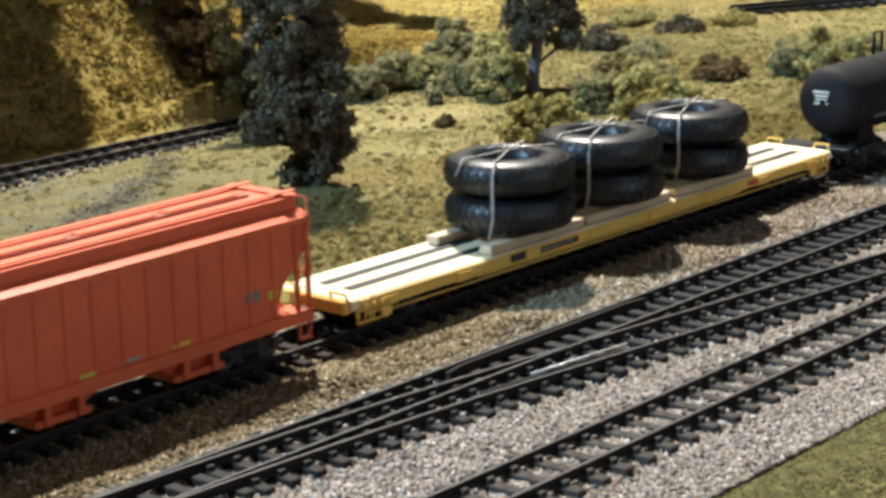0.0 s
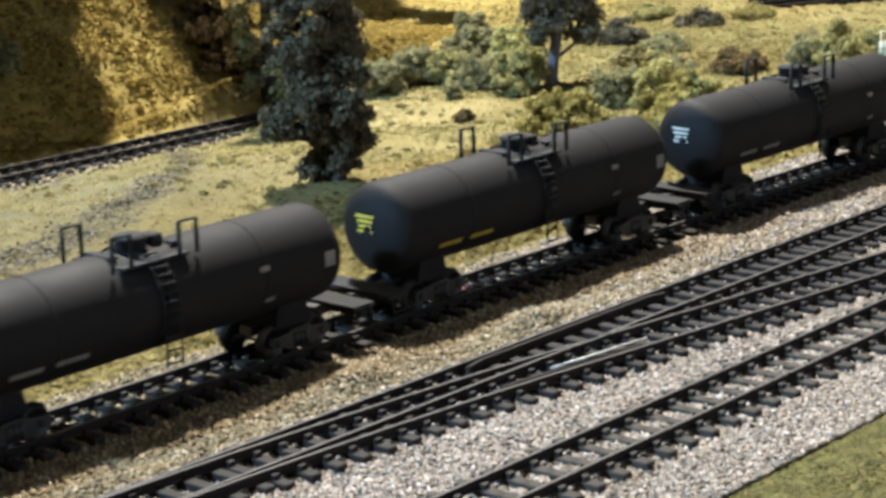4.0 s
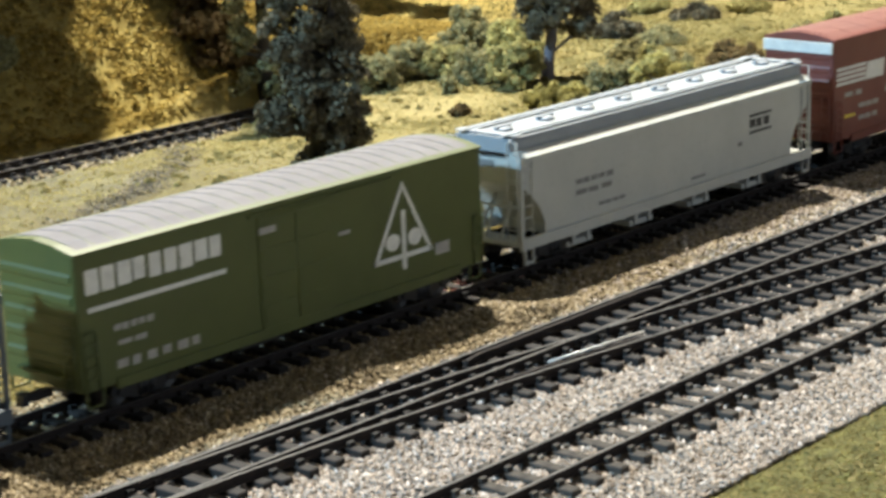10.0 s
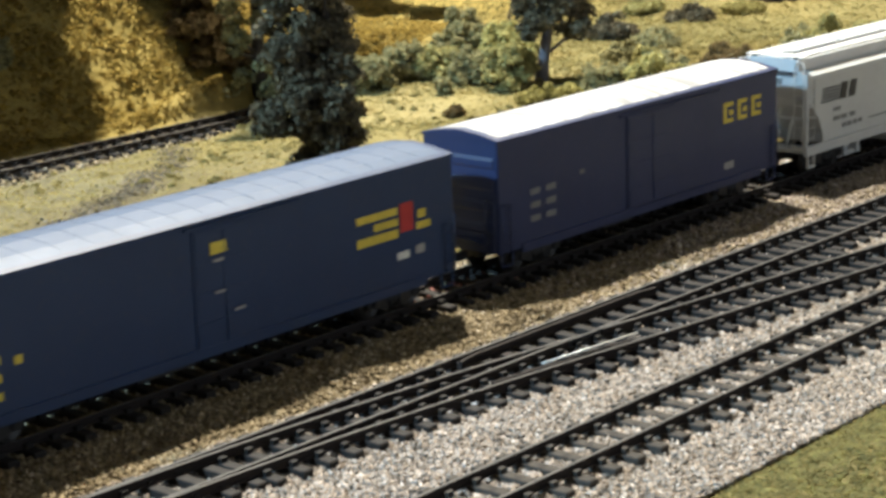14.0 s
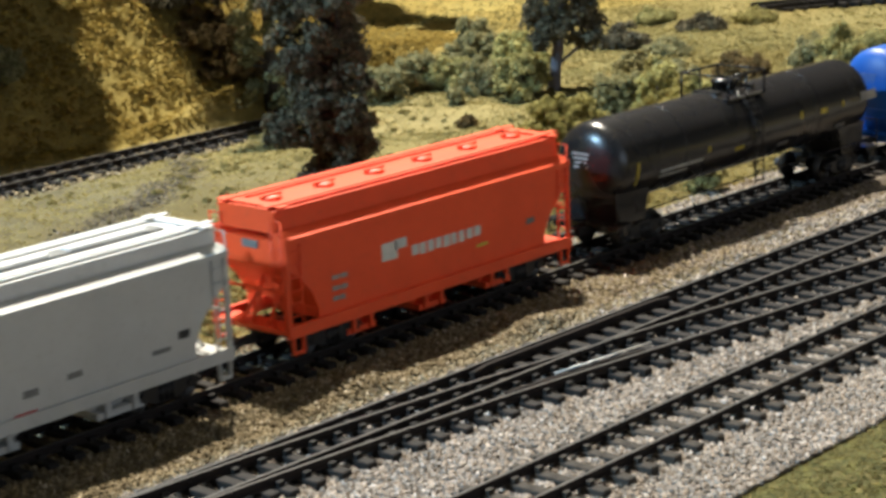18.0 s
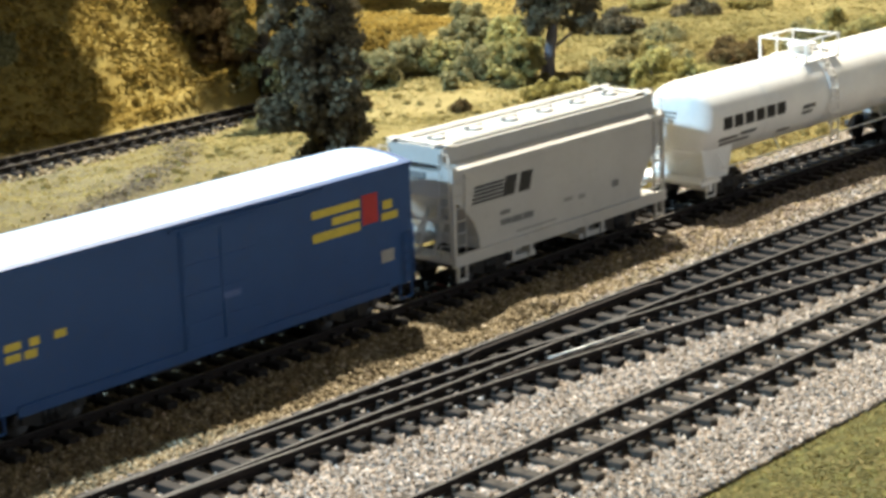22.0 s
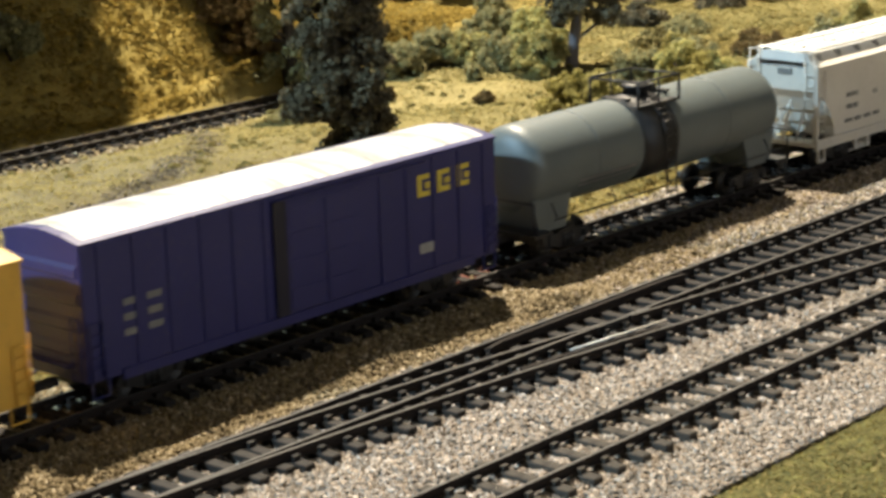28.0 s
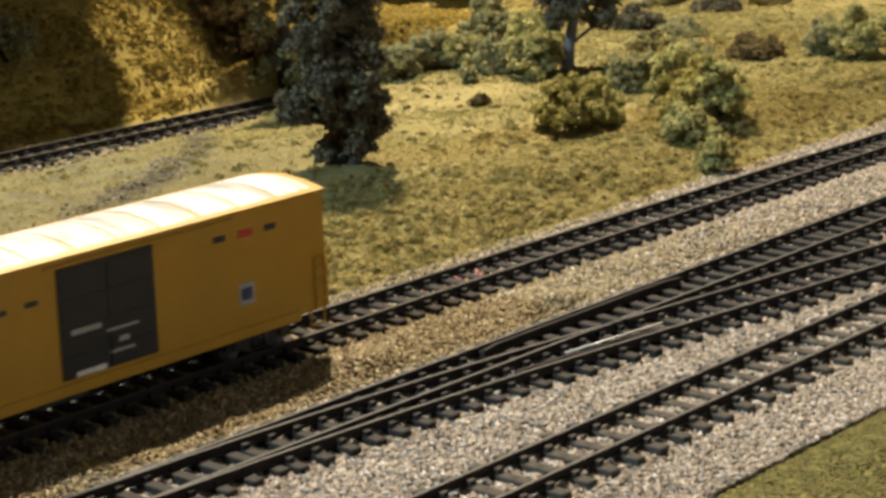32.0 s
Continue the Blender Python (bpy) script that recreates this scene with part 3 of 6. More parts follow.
# ------------------------------------------------------------ plants
def leaf_mat(name, a, b, c, thin=0.42):
    """Foam foliage: patches of colour a few millimetres across, every thin flake a little lighter or darker and letting light through."""
    m, t, bs = material(name, 0.95)
    patch, wide = spot(t, 210, 3, 0.6), spot(t, 40, 2)
    col = ramp(t, patch, [(0.30, a), (0.52, b), (0.74, c)])
    col = mix(t, ramp(t, wide, [(0.4, (0, 0, 0)), (0.7, (0.5, 0.5, 0.5))]), col, b)
    island = node(t, "ShaderNodeNewGeometry").outputs["Random Per Island"]
    col = mix(t, 1.0, col, ramp(t, island, [(0.0, (0.72, 0.72, 0.70)), (1.0, (1.22, 1.20, 1.15))]), "MULTIPLY")
    t.links.new(col, bs.inputs["Base Color"])
    bs.inputs["Specular IOR Level"].default_value = 0.15
    glow = node(t, "ShaderNodeBsdfTranslucent", [("Color", col)])
    both = node(t, "ShaderNodeMixShader", [("Fac", thin), (1, bs.outputs[0]), (2, glow.outputs[0])])
    t.links.new(both.outputs[0], t.nodes["Material Output"].inputs["Surface"])
    return m


LEAF_DARK = leaf_mat("dark_conifer_foam", (0.060, 0.055, 0.038), (0.135, 0.120, 0.082), (0.30, 0.265, 0.18), 0.25)
LEAF_GREY = leaf_mat("grey_green_foam", (0.161, 0.155, 0.083), (0.323, 0.302, 0.161), (0.511, 0.470, 0.255))
LEAF_OLIVE = leaf_mat("olive_foam", (0.190, 0.178, 0.078), (0.383, 0.356, 0.155), (0.603, 0.558, 0.268))
LEAF_YELLOW = leaf_mat("yellow_green_foam", (0.217, 0.206, 0.080), (0.432, 0.409, 0.174), (0.662, 0.621, 0.286))
LEAF_BROWN = leaf_mat("brown_foam", (0.098, 0.067, 0.031), (0.182, 0.133, 0.063), (0.266, 0.210, 0.105))
LEAF_PALE = leaf_mat("pale_green_foam", (0.132, 0.134, 0.075), (0.264, 0.264, 0.149), (0.418, 0.402, 0.220))
LEAF_BANK = leaf_mat("bank_foam", (0.173, 0.138, 0.054), (0.300, 0.247, 0.096), (0.450, 0.374, 0.150))
LEAF_GOLD = leaf_mat("golden_foam", (0.20, 0.14, 0.036), (0.31, 0.23, 0.060), (0.41, 0.32, 0.09))
BARK = plain("grey_violet_trunk", (0.13, 0.12, 0.13), 0.85, scale=300, amount=0.35)
BARK_DARK = plain("dark_trunk", (0.035, 0.030, 0.025), 0.9, scale=300, amount=0.35)
TUFTS = leaf_mat("turf_foam", (0.180, 0.153, 0.058), (0.261, 0.226, 0.093), (0.333, 0.279, 0.135))
TUFTS_FAR = leaf_mat("far_turf_foam", (0.135, 0.119, 0.044), (0.189, 0.167, 0.065), (0.252, 0.219, 0.095))
TUFTS_GOLD = leaf_mat("golden_hill_foam", (0.20, 0.142, 0.036), (0.31, 0.232, 0.062), (0.40, 0.31, 0.088))
STONE_DARK = grains("dark_cinders", [(0.0, (0.04, 0.035, 0.03)), (0.5, (0.10, 0.088, 0.07)), (0.85, (0.17, 0.15, 0.12)), (1.0, (0.30, 0.27, 0.23))])
TUFTS_FRONT = leaf_mat("green_front_foam", (0.128, 0.116, 0.049), (0.195, 0.177, 0.073), (0.281, 0.268, 0.091))


def shell(rng, n, r, low=-0.35):
    """Places in the outer layers of a lumpy ball, radii r = (x, y, z)."""
    d = rng.normal(size=(n, 3))
    d /= np.linalg.norm(d, axis=1)[:, None]
    d[:, 2] = np.where(d[:, 2] < low, -d[:, 2], d[:, 2])
    k = rng.uniform(0.55, 1.0, n) ** 0.5
    return d * k[:, None] * np.array(r)


def foliage(name, rng, heads, n, bit):
    """Heads (x, y, z, radius): each a small solid heart under a knot of tufts whose flakes face outwards, joined into one mesh."""
    at, size, way = [], [], []
    for x, y, z, r in heads:
        k = max(6, int(n * r * r / 8))
        for q in shell(rng, 8, (r * 0.78, r * 0.78, r * 0.66), -0.4):
            g = r * rng.uniform(0.30, 0.52)
            p = shell(rng, k, (g, g, g * 0.85), -0.8)
            at.append(p + q + (x, y, z))
            way.append(p / g + 0.25 * q / r + rng.normal(size=(k, 3)) * 0.38)
            size.append(rng.uniform(0.5, 1.5, k) * bit)
    hearts = np.array([h[:3] for h in heads])
    v0, f0 = lumps(rng, hearts, np.array([h[3] * 0.48 for h in heads]), "oct", 0.2, 0.9)
    v1, f1 = lumps(rng, np.concatenate(at), np.concatenate(size), "leaf", 0.3, 1.0, np.concatenate(way))
    return raw_mesh(name, np.concatenate([v0, v1]), np.concatenate([f0, f1 + len(v0)]))


def bush(x, y, w, h, mat, label, seed, bit=0.00078, name="bush"):
    """A dome of foliage, half-width w and height h, with an uneven top and tufts at its foot."""
    rng = np.random.default_rng(seed)
    z = float(ground_z(np.array([x]), np.array([y]))[0])
    knot = min(0.0052, 0.30 * w + 0.0008)
    heads = []
    for i in range(max(9, int(7 * (w / knot) ** 1.6))):
        a, r = rng.uniform(0, math.tau), rng.uniform(0.05, 1.0) ** 0.6 * (w - knot * 0.8)
        top = h * max(0.12, 1 - (r / w) ** 2) ** 0.6 * rng.uniform(0.55, 1.06)
        q = knot * rng.uniform(0.6, 1.15)
        heads.append((r * math.cos(a), r * math.sin(a) * 0.8, max(q * 0.5, (top - q) * rng.uniform(0.0, 1.0) ** 0.4), q))
    ob = tagged(new(name), label, "bush")
    ob.matrix_world = pose(x, y, z - 0.0005)
    piece("foliage", foliage("foliage", rng, heads, 8.5e6, bit), mat, ob)
    bm = bmesh.new()
    for i in range(4):
        a = i * 1.6 + seed
        bar(bm, (0, 0, -0.001), (0.25 * w * math.cos(a), 0.25 * w * math.sin(a), h * 0.5), 0.0005, 5)
    part("stem", bm, BARK_DARK, ob)
    return ob


def trunk_mesh(rng, base, top, r0, r1, n=8, steps=9, wob=0.003):
    bm = bmesh.new()
    rings = []
    for i in range(steps):
        t = i / (steps - 1)
        c = Vector(base).lerp(Vector(top), t) + Vector((math.sin(t * 5) * wob, math.cos(t * 4) * wob * 0.6, 0)) * t * (1 - t) * 3
        r = (r0 + (r1 - r0) * t) * (1.25 if i == 0 else 1.0)
        rings.append([bm.verts.new(c + Vector((math.cos(math.tau * k / n), math.sin(math.tau * k / n), 0)) * r * rng.uniform(0.85, 1.15)) for k in range(n)])
    for a, b in zip(rings, rings[1:]):
        for k in range(n):
            bm.faces.new((a[k], a[(k + 1) % n], b[(k + 1) % n], b[k])).smooth = True
    bm.faces.new(rings[-1])
    return bm


def tree(x, y, height, heads, mat, bark, label, seed, r0=0.003, lean=(0, 0), bit=0.00095, density=7.0e6):
    """Tapered trunk, limbs out to each head of foliage, crown of small bits. heads: (dx, dy, z, radius)."""
    rng, rr = np.random.default_rng(seed), random.Random(seed)
    z = float(ground_z(np.array([x]), np.array([y]))[0])
    ob = tagged(new("tree"), label, "tree")
    ob.matrix_world = pose(x, y, z - 0.001)
    part("trunk", trunk_mesh(rr, (0, 0, 0), (lean[0], lean[1], height * 0.92), r0, r0 * 0.25), bark, ob)
    for dx, dy, hz, r in heads[::3]:
        t = max(0.12, (hz - r * 0.8) / height)
        part("limb", bar(bmesh.new(), (lean[0] * t, lean[1] * t, height * t * 0.9), (dx, dy, hz), r0 * 0.28, 5), bark, ob)
    piece("crown", foliage("crown", rng, heads, density, bit), mat, ob)
    return ob


def conifer_heads(seed, h, w, low, n):
    rr = random.Random(seed)
    out = []
    for i in range(n):
        t = i / n
        z = low + (h - low) * t
        wide = w * (0.75 + 0.25 * math.sin(t * 9)) * (1 - 0.75 * t ** 3)
        a = i * 2.4 + rr.uniform(-0.4, 0.4)
        far = wide * rr.uniform(0.35, 0.80)
        out.append((far * math.cos(a), far * math.sin(a), z, rr.uniform(0.0060, 0.0100)))
    return out


def plants():
    # the big dark tree on the bank: tall crown, a drooping lower bough, a leafy foot
    rr = random.Random(3)

    def lobe(n, u0, u1, v0, v1, z0, z1, r0, r1, droop=0.0):
        """Knots of foliage in a rounded block: u to the east-south-east, v towards the aisle."""
        out = []
        while len(out) < n:
            a, b, c = (rr.uniform(-1, 1) for k in range(3))
            if 0.25 < a * a + b * b + c * c < 1.0:
                u, v, z = (u0 + u1) / 2 + a * (u1 - u0) / 2, (v0 + v1) / 2 + b * (v1 - v0) / 2, (z0 + z1) / 2 + c * (z1 - z0) / 2
                out.append((0.669 * u - 0.743 * v, -0.743 * u - 0.669 * v, z - droop * (u1 - u) ** 2 / (u1 - u0) ** 2, rr.uniform(r0, r1)))
        return out

    heads = lobe(110, -0.031, 0.012, -0.022, 0.014, 0.036, 0.165, 0.0062, 0.0092) + lobe(24, -0.012, 0.012, -0.016, 0.006, 0.026, 0.066, 0.0058, 0.0082)
    heads += lobe(44, -0.030, 0.011, 0.003, 0.022, 0.026, 0.043, 0.0042, 0.0060, 0.010) + lobe(48, -0.008, 0.0125, -0.005, 0.014, 0.004, 0.038, 0.0042, 0.0060)
    heads += lobe(7, -0.013, 0.000, -0.010, 0.006, 0.019, 0.035, 0.0050, 0.0062)
    heads += lobe(18, -0.019, -0.003, -0.009, 0.004, 0.000, 0.012, 0.0034, 0.0046)
    tree(0.616, 0.139, 0.150, heads, LEAF_DARK, BARK_DARK, "tall dark green foam tree on the grassy bank", 11, 0.0030)
    # pale tree behind it by the rear track; broad unseen top added for shade
    rr = random.Random(8)
    high = [(rr.uniform(0.030, 0.075), rr.uniform(0.100, 0.140), rr.uniform(0.25, 0.29), rr.uniform(0.010, 0.015)) for i in range(36)]
    high += [(rr.uniform(-0.046, -0.014), rr.uniform(-0.050, -0.018), rr.uniform(0.19, 0.25), rr.uniform(0.007, 0.011)) for i in range(26)]
    tree(0.804, 0.376, 0.270, conifer_heads(5, 0.150, 0.034, 0.006, 48) + high, LEAF_PALE, BARK_DARK, "pale green bushy tree beside the rear track", 12, 0.004, bit=0.0014, density=3.0e6)
    # slim tree with a bare violet-grey trunk
    heads = [(0.005 + 0.014 * math.cos(i * 2.4), -0.005 + 0.014 * math.sin(i * 2.4), 0.024 + i * 0.0024, 0.0100) for i in range(32)]
    tree(0.858, 0.213, 0.095, heads, LEAF_DARK, BARK, "slim tree with a bare violet-grey trunk", 13, 0.0034, (0.006, -0.006))
    # unseen broad tree added high on the hill, its crown shading the slope
    rr = random.Random(41)
    hd = []
    for i in range(260):
        dy = rr.uniform(-0.027, 0.048)
        hd.append((rr.uniform(-0.24, 0.135 - 26 * (dy - 0.010) ** 2), dy, rr.uniform(0.160, 0.195), rr.uniform(0.014, 0.018)))
    tree(0.640, 0.470, 0.165, hd, LEAF_OLIVE, BARK_DARK, "unseen broad olive tree added to shade the hillside", 60, 0.008, (0.01, 0), 0.0045, 9.0e5)
    # second unseen tree, added to keep the cool spot off that slope
    hd = [(rr.uniform(-0.16, 0.16), rr.uniform(-0.08, 0.05), rr.uniform(0.055, 0.095), rr.uniform(0.015, 0.020)) for i in range(240)]
    tree(0.300, 0.520, 0.090, hd, LEAF_OLIVE, BARK_DARK, "unseen low olive tree added to block the cool light", 62, 0.008, (0.0, 0), 0.0050, 6.0e5)
    # unseen tree added behind the meadow, high above the hedge, shading the far slope
    rr = random.Random(77)
    hd = [(rr.uniform(-0.012, 0.022), rr.uniform(-0.115, -0.03), rr.uniform(0.165, 0.195), rr.uniform(0.011, 0.016)) for i in range(34)]
    tree(1.052, 0.585, 0.185, hd, LEAF_OLIVE, BARK_DARK, "unseen leaning olive tree added to shade the far slope", 61, 0.005, (0.005, -0.06), 0.0030, 1.6e6)
    spec = [
        (0.736, 0.111, 0.0262, 0.0300, LEAF_YELLOW, "yellow-green rounded foam bush on the bank"),
        (0.827, 0.147, 0.0174, 0.0300, LEAF_GREY, "dark grey-green foam bush in the meadow"),
        (0.817, 0.112, 0.0188, 0.0328, LEAF_YELLOW, "yellow-green rounded foam bush on the bank"),
        (0.794, 0.071, 0.0204, 0.0350, LEAF_YELLOW, "yellow-green rounded foam bush on the bank"),
        (0.759, 0.064, 0.0159, 0.0216, LEAF_OLIVE, "olive foam bush on the bank"),
        (0.736, 0.033, 0.0119, 0.0233, LEAF_OLIVE, "olive foam bush on the bank"),
        (0.806, 0.092, 0.0150, 0.0300, LEAF_YELLOW, "yellow-green foam bush in the thicket"),
        (0.776, 0.082, 0.0130, 0.0230, LEAF_YELLOW, "yellow-green foam bush in the thicket"),
        (0.842, 0.118, 0.0160, 0.0270, LEAF_GREY, "dull grey-green foam bush in the thicket"),
        (0.880, 0.150, 0.0160, 0.0220, LEAF_GREY, "dull grey-green foam bush in the thicket"),
        (0.905, 0.175, 0.0160, 0.0180, LEAF_OLIVE, "olive foam bush in the thicket"),
        (0.944, 0.150, 0.0192, 0.0165, LEAF_BROWN, "low brown scrub in the meadow"),
        (0.984, 0.226, 0.0188, 0.0149, LEAF_GREY, "dull grey-green foam bush in the meadow"),
        (0.931, 0.208, 0.0179, 0.0164, LEAF_GREY, "dull grey-green foam bush in the meadow"),
        (0.975, 0.124, 0.0166, 0.0271, LEAF_GREY, "dull grey-green foam bush in the meadow"),
        (0.975, 0.103, 0.0205, 0.0318, LEAF_OLIVE, "olive foam bush in the meadow"),
        (1.036, 0.113, 0.0216, 0.0202, LEAF_OLIVE, "olive foam bush in the meadow"),
        (1.085, 0.270, 0.0209, 0.0134, LEAF_DARK, "dark grey-green foam bush at the back of the meadow"),
        (1.133, 0.260, 0.0171, 0.0120, LEAF_OLIVE, "olive foam bush at the back of the meadow"),
        (1.104, 0.320, 0.0172, 0.0125, LEAF_OLIVE, "olive foam bush at the back of the meadow"),
        (1.002, 0.272, 0.0198, 0.0201, LEAF_DARK, "dark grey-green foam bush in the meadow"),
        (0.798, 0.282, 0.0178, 0.0233, LEAF_GREY, "dark grey-green foam bush in the hedge row"),
        (0.822, 0.280, 0.0175, 0.0274, LEAF_GREY, "dull grey-green foam bush in the hedge row"),
        (0.836, 0.266, 0.0193, 0.0232, LEAF_OLIVE, "olive foam bush in the hedge row"),
        (0.837, 0.241, 0.0185, 0.0249, LEAF_GREY, "dull grey-green foam bush in the hedge row"),
        (0.833, 0.215, 0.0192, 0.0308, LEAF_OLIVE, "olive foam bush in the hedge row"),
        (0.859, 0.331, 0.0197, 0.0205, LEAF_GREY, "dull grey-green foam bush in the hedge row"),
        (0.903, 0.339, 0.0204, 0.0220, LEAF_OLIVE, "olive foam bush in the hedge row"),
        (0.915, 0.315, 0.0240, 0.0275, LEAF_GREY, "dull grey-green foam bush in the hedge row"),
        (0.901, 0.272, 0.0208, 0.0276, LEAF_YELLOW, "yellow-green rounded foam bush in the hedge row"),
        (0.796, 0.229, 0.0065, 0.0126, LEAF_GREY, "dull grey-green foam bush alone in the meadow"),
        (0.752, 0.184, 0.0063, 0.0095, LEAF_BROWN, "low brown scrub alone in the meadow"),
        (0.746, 0.242, 0.0031, 0.0091, LEAF_BROWN, "low brown scrub alone in the meadow"),
        # four dark bushes added where the gully only has shadow
        (0.800, 0.402, 0.0300, 0.0220, LEAF_BROWN, "dark brown bush standing in for shade in the gully"),
        (0.797, 0.420, 0.0300, 0.0280, LEAF_BROWN, "dark brown bush standing in for shade in the gully"),
        (0.802, 0.440, 0.0340, 0.0300, LEAF_DARK, "dark green bush standing in for shade in the gully"),
        (0.818, 0.458, 0.0360, 0.0320, LEAF_BROWN, "dark brown bush standing in for shade in the gully"),
        (0.649, 0.427, 0.0220, 0.0340, LEAF_PALE, "pale green bush on the shaded hill"),
    ]
    for i, (x, y, w, h, mat, label) in enumerate(spec):
        bush(x, y, w, h, mat, label, 100 + i)


plants()


def turf():
    rng = np.random.default_rng(9)

    def strip(name, label, x0, x1, y0, y1, n, size, mat, keep):
        x, y = rng.uniform(x0, x1, n), rng.uniform(y0, y1, n)
        k = keep(x, y) > rng.uniform(0, 1, n)
        x, y = x[k], y[k]
        s = rng.uniform(0.5, 1.4, len(x)) * size * (1 + 0.5 * waves(x, y, 44, 150))
        z = ground_z(x, y) + s * 0.25
        tagged(piece(name, scattered(name, rng, np.stack([x, y, z], 1), s, "leaf", 0.35, 1.0, rng.normal(size=(len(x), 3)) * 0.30 + (0, 0, 1)), mat), label, "turf", kind="stuff")

    def tufts(name, label, n, k, x0, x1, y0, y1, r, size, mat, keep):
        """Small knots of foam: k flakes round each of n places."""
        cx, cy = rng.uniform(x0, x1, n), rng.uniform(y0, y1, n)
        on = keep(cx, cy) > rng.uniform(0, 1, n)
        cx, cy = cx[on], cy[on]
        q = r * rng.uniform(0.45, 1.3, len(cx))
        p = [shell(rng, k, (a, a, a * 0.7), -0.1) for a in q]
        at = np.concatenate([d + (u, v, w) for d, u, v, w in zip(p, cx, cy, ground_z(cx, cy))])
        way = np.concatenate([d / a for d, a in zip(p, q)]) + rng.normal(size=at.shape) * 0.3 + (0, 0, 0.25)
        tagged(piece(name, scattered(name, rng, at, rng.uniform(0.6, 1.4, len(at)) * size, "leaf", 0.3, 1.0, way), mat), label, "turf", kind="stuff")

    fan = lambda x, y: x < 1.75 * (y + 0.464) + 0.06
    strip("bank_turf", "olive foam turf on the bank behind the main line", 0.36, 1.1, 0.0255, 0.125, 110000, 0.00085, LEAF_BANK,
          lambda x, y: (0.62 + 0.5 * waves(x, y, 50, 130)) * (1 - 0.75 * smooth(0.07, 0.115, y)) * fan(x, y))
    tufts("bank_tufts", "olive foam tufts in clumps on the bank", 2400, 36, 0.40, 1.0, 0.030, 0.120, 0.0027, 0.00085, LEAF_BANK, lambda x, y: (0.6 + 1.1 * waves(x, y, 61, 90)) * (1 - 0.85 * smooth(0.06, 0.11, y)) * fan(x, y) * (1 - 0.55 * smooth(0.58, 0.72, x)))
    tufts("brown_tufts", "small red-brown tufts dotted over the bank", 260, 26, 0.46, 1.0, 0.030, 0.125, 0.0015, 0.0007, LEAF_BROWN, lambda x, y: (0.5 + waves(x, y, 67, 60)) * fan(x, y))
    strip("meadow_turf", "fine yellow-green foam turf of the meadow", 0.40, 1.15, 0.05, 0.320, 150000, 0.0008, TUFTS, lambda x, y: (0.50 + 0.7 * waves(x, y, 52, 45)) * fan(x, y) * (0.35 + 0.65 * smooth(0.58, 0.68, x)))
    tufts("meadow_tufts", "low green-gold tufts in the meadow", 900, 30, 0.56, 1.1, 0.09, 0.34, 0.0024, 0.0009, TUFTS, lambda x, y: (0.45 + 1.2 * waves(x, y, 69, 40)) * fan(x, y))
    strip("cinder_streak", "dark grey pebbly streak across the meadow", 0.40, 0.68, 0.10, 0.31, 70000, 0.0007, STONE_DARK, lambda x, y: 0.75 * (1 - smooth(0.001, 0.020, np.abs(y - 0.151 - 0.37 * (x - 0.468) - 1.75 * (x - 0.468) ** 2 + 0.006 * waves(x, y, 63, 120)))))
    strip("hill_turf", "golden foam turf on the hillside", 0.50, 1.0, 0.378, 0.62, 150000, 0.0012, TUFTS_GOLD, lambda x, y: 0.62 + 0.8 * waves(x, y, 54, 90))
    tufts("hill_tufts", "golden-brown foam tufts on the hillside", 1700, 26, 0.52, 0.95, 0.395, 0.56, 0.0034, 0.0012, LEAF_GOLD, lambda x, y: 0.55 + waves(x, y, 57, 70))
    strip("far_turf", "fine darker turf of the far meadow", 0.80, 1.45, 0.05, 0.60, 90000, 0.0011, TUFTS_FAR, lambda x, y: 0.5 + 0.8 * waves(x, y, 55, 40))
    strip("front_turf", "green foam turf along the front edge", 0.34, 0.68, -0.27, -0.170, 70000, 0.0007, TUFTS_FRONT, lambda x, y: 0.97 * smooth(-0.170, -0.190, y + 0.014 * waves(x, y, 56, 70)))


turf()


# ------------------------------------------------------------ rolling stock
HW = 0.0173  # half the width of a car body
SHARED = {}


def shared(key, make):
    if key not in SHARED:
        bm = make()
        me = bpy.data.meshes.new(key)
        bm.to_mesh(me)
        bm.free()
        SHARED[key] = me
    return SHARED[key]


def truck_side():
    bm = bmesh.new()
    prism(bm, [(-0.0135, 0.0060), (-0.0125, 0.0078), (-0.0060, 0.0082), (-0.0035, 0.0092), (0.0035, 0.0092), (0.0060, 0.0082), (0.0125, 0.0078), (0.0135, 0.0060), (0.0125, 0.0045),
               (0.0095, 0.0048), (0.0045, 0.0026), (-0.0045, 0.0026), (-0.0095, 0.0048), (-0.0125, 0.0045)], -0.0008, 0.0008, "y")
    for x in (-0.0098, 0.0098):
        turned(bm, [(-0.0020, 0.0013), (0.0010, 0.0016)], "y", 10, (x, 0, 0.0058))
    for x in (-0.0022, 0.0, 0.0022):
        turned(bm, [(0.0032, 0.0009), (0.0080, 0.0009)], "z", 8, (x, -0.0009, 0))
    return bm


def wheelset():
    bm = bmesh.new()
    turned(bm, [(-0.0105, 0.0006), (0.0105, 0.0006)], "y", 8, (0, 0, 0.0052))
    for s in (-1, 1):
        turned(bm, [(s * 0.0078, 0.0018), (s * 0.0078, 0.0060), (s * 0.0083, 0.0060), (s * 0.0085, 0.0052), (s * 0.0103, 0.0050), (s * 0.0103, 0.0044), (s * 0.0097, 0.0040), (s * 0.0097, 0.0016)], "y", 24, (0, 0, 0.0052))
    return bm


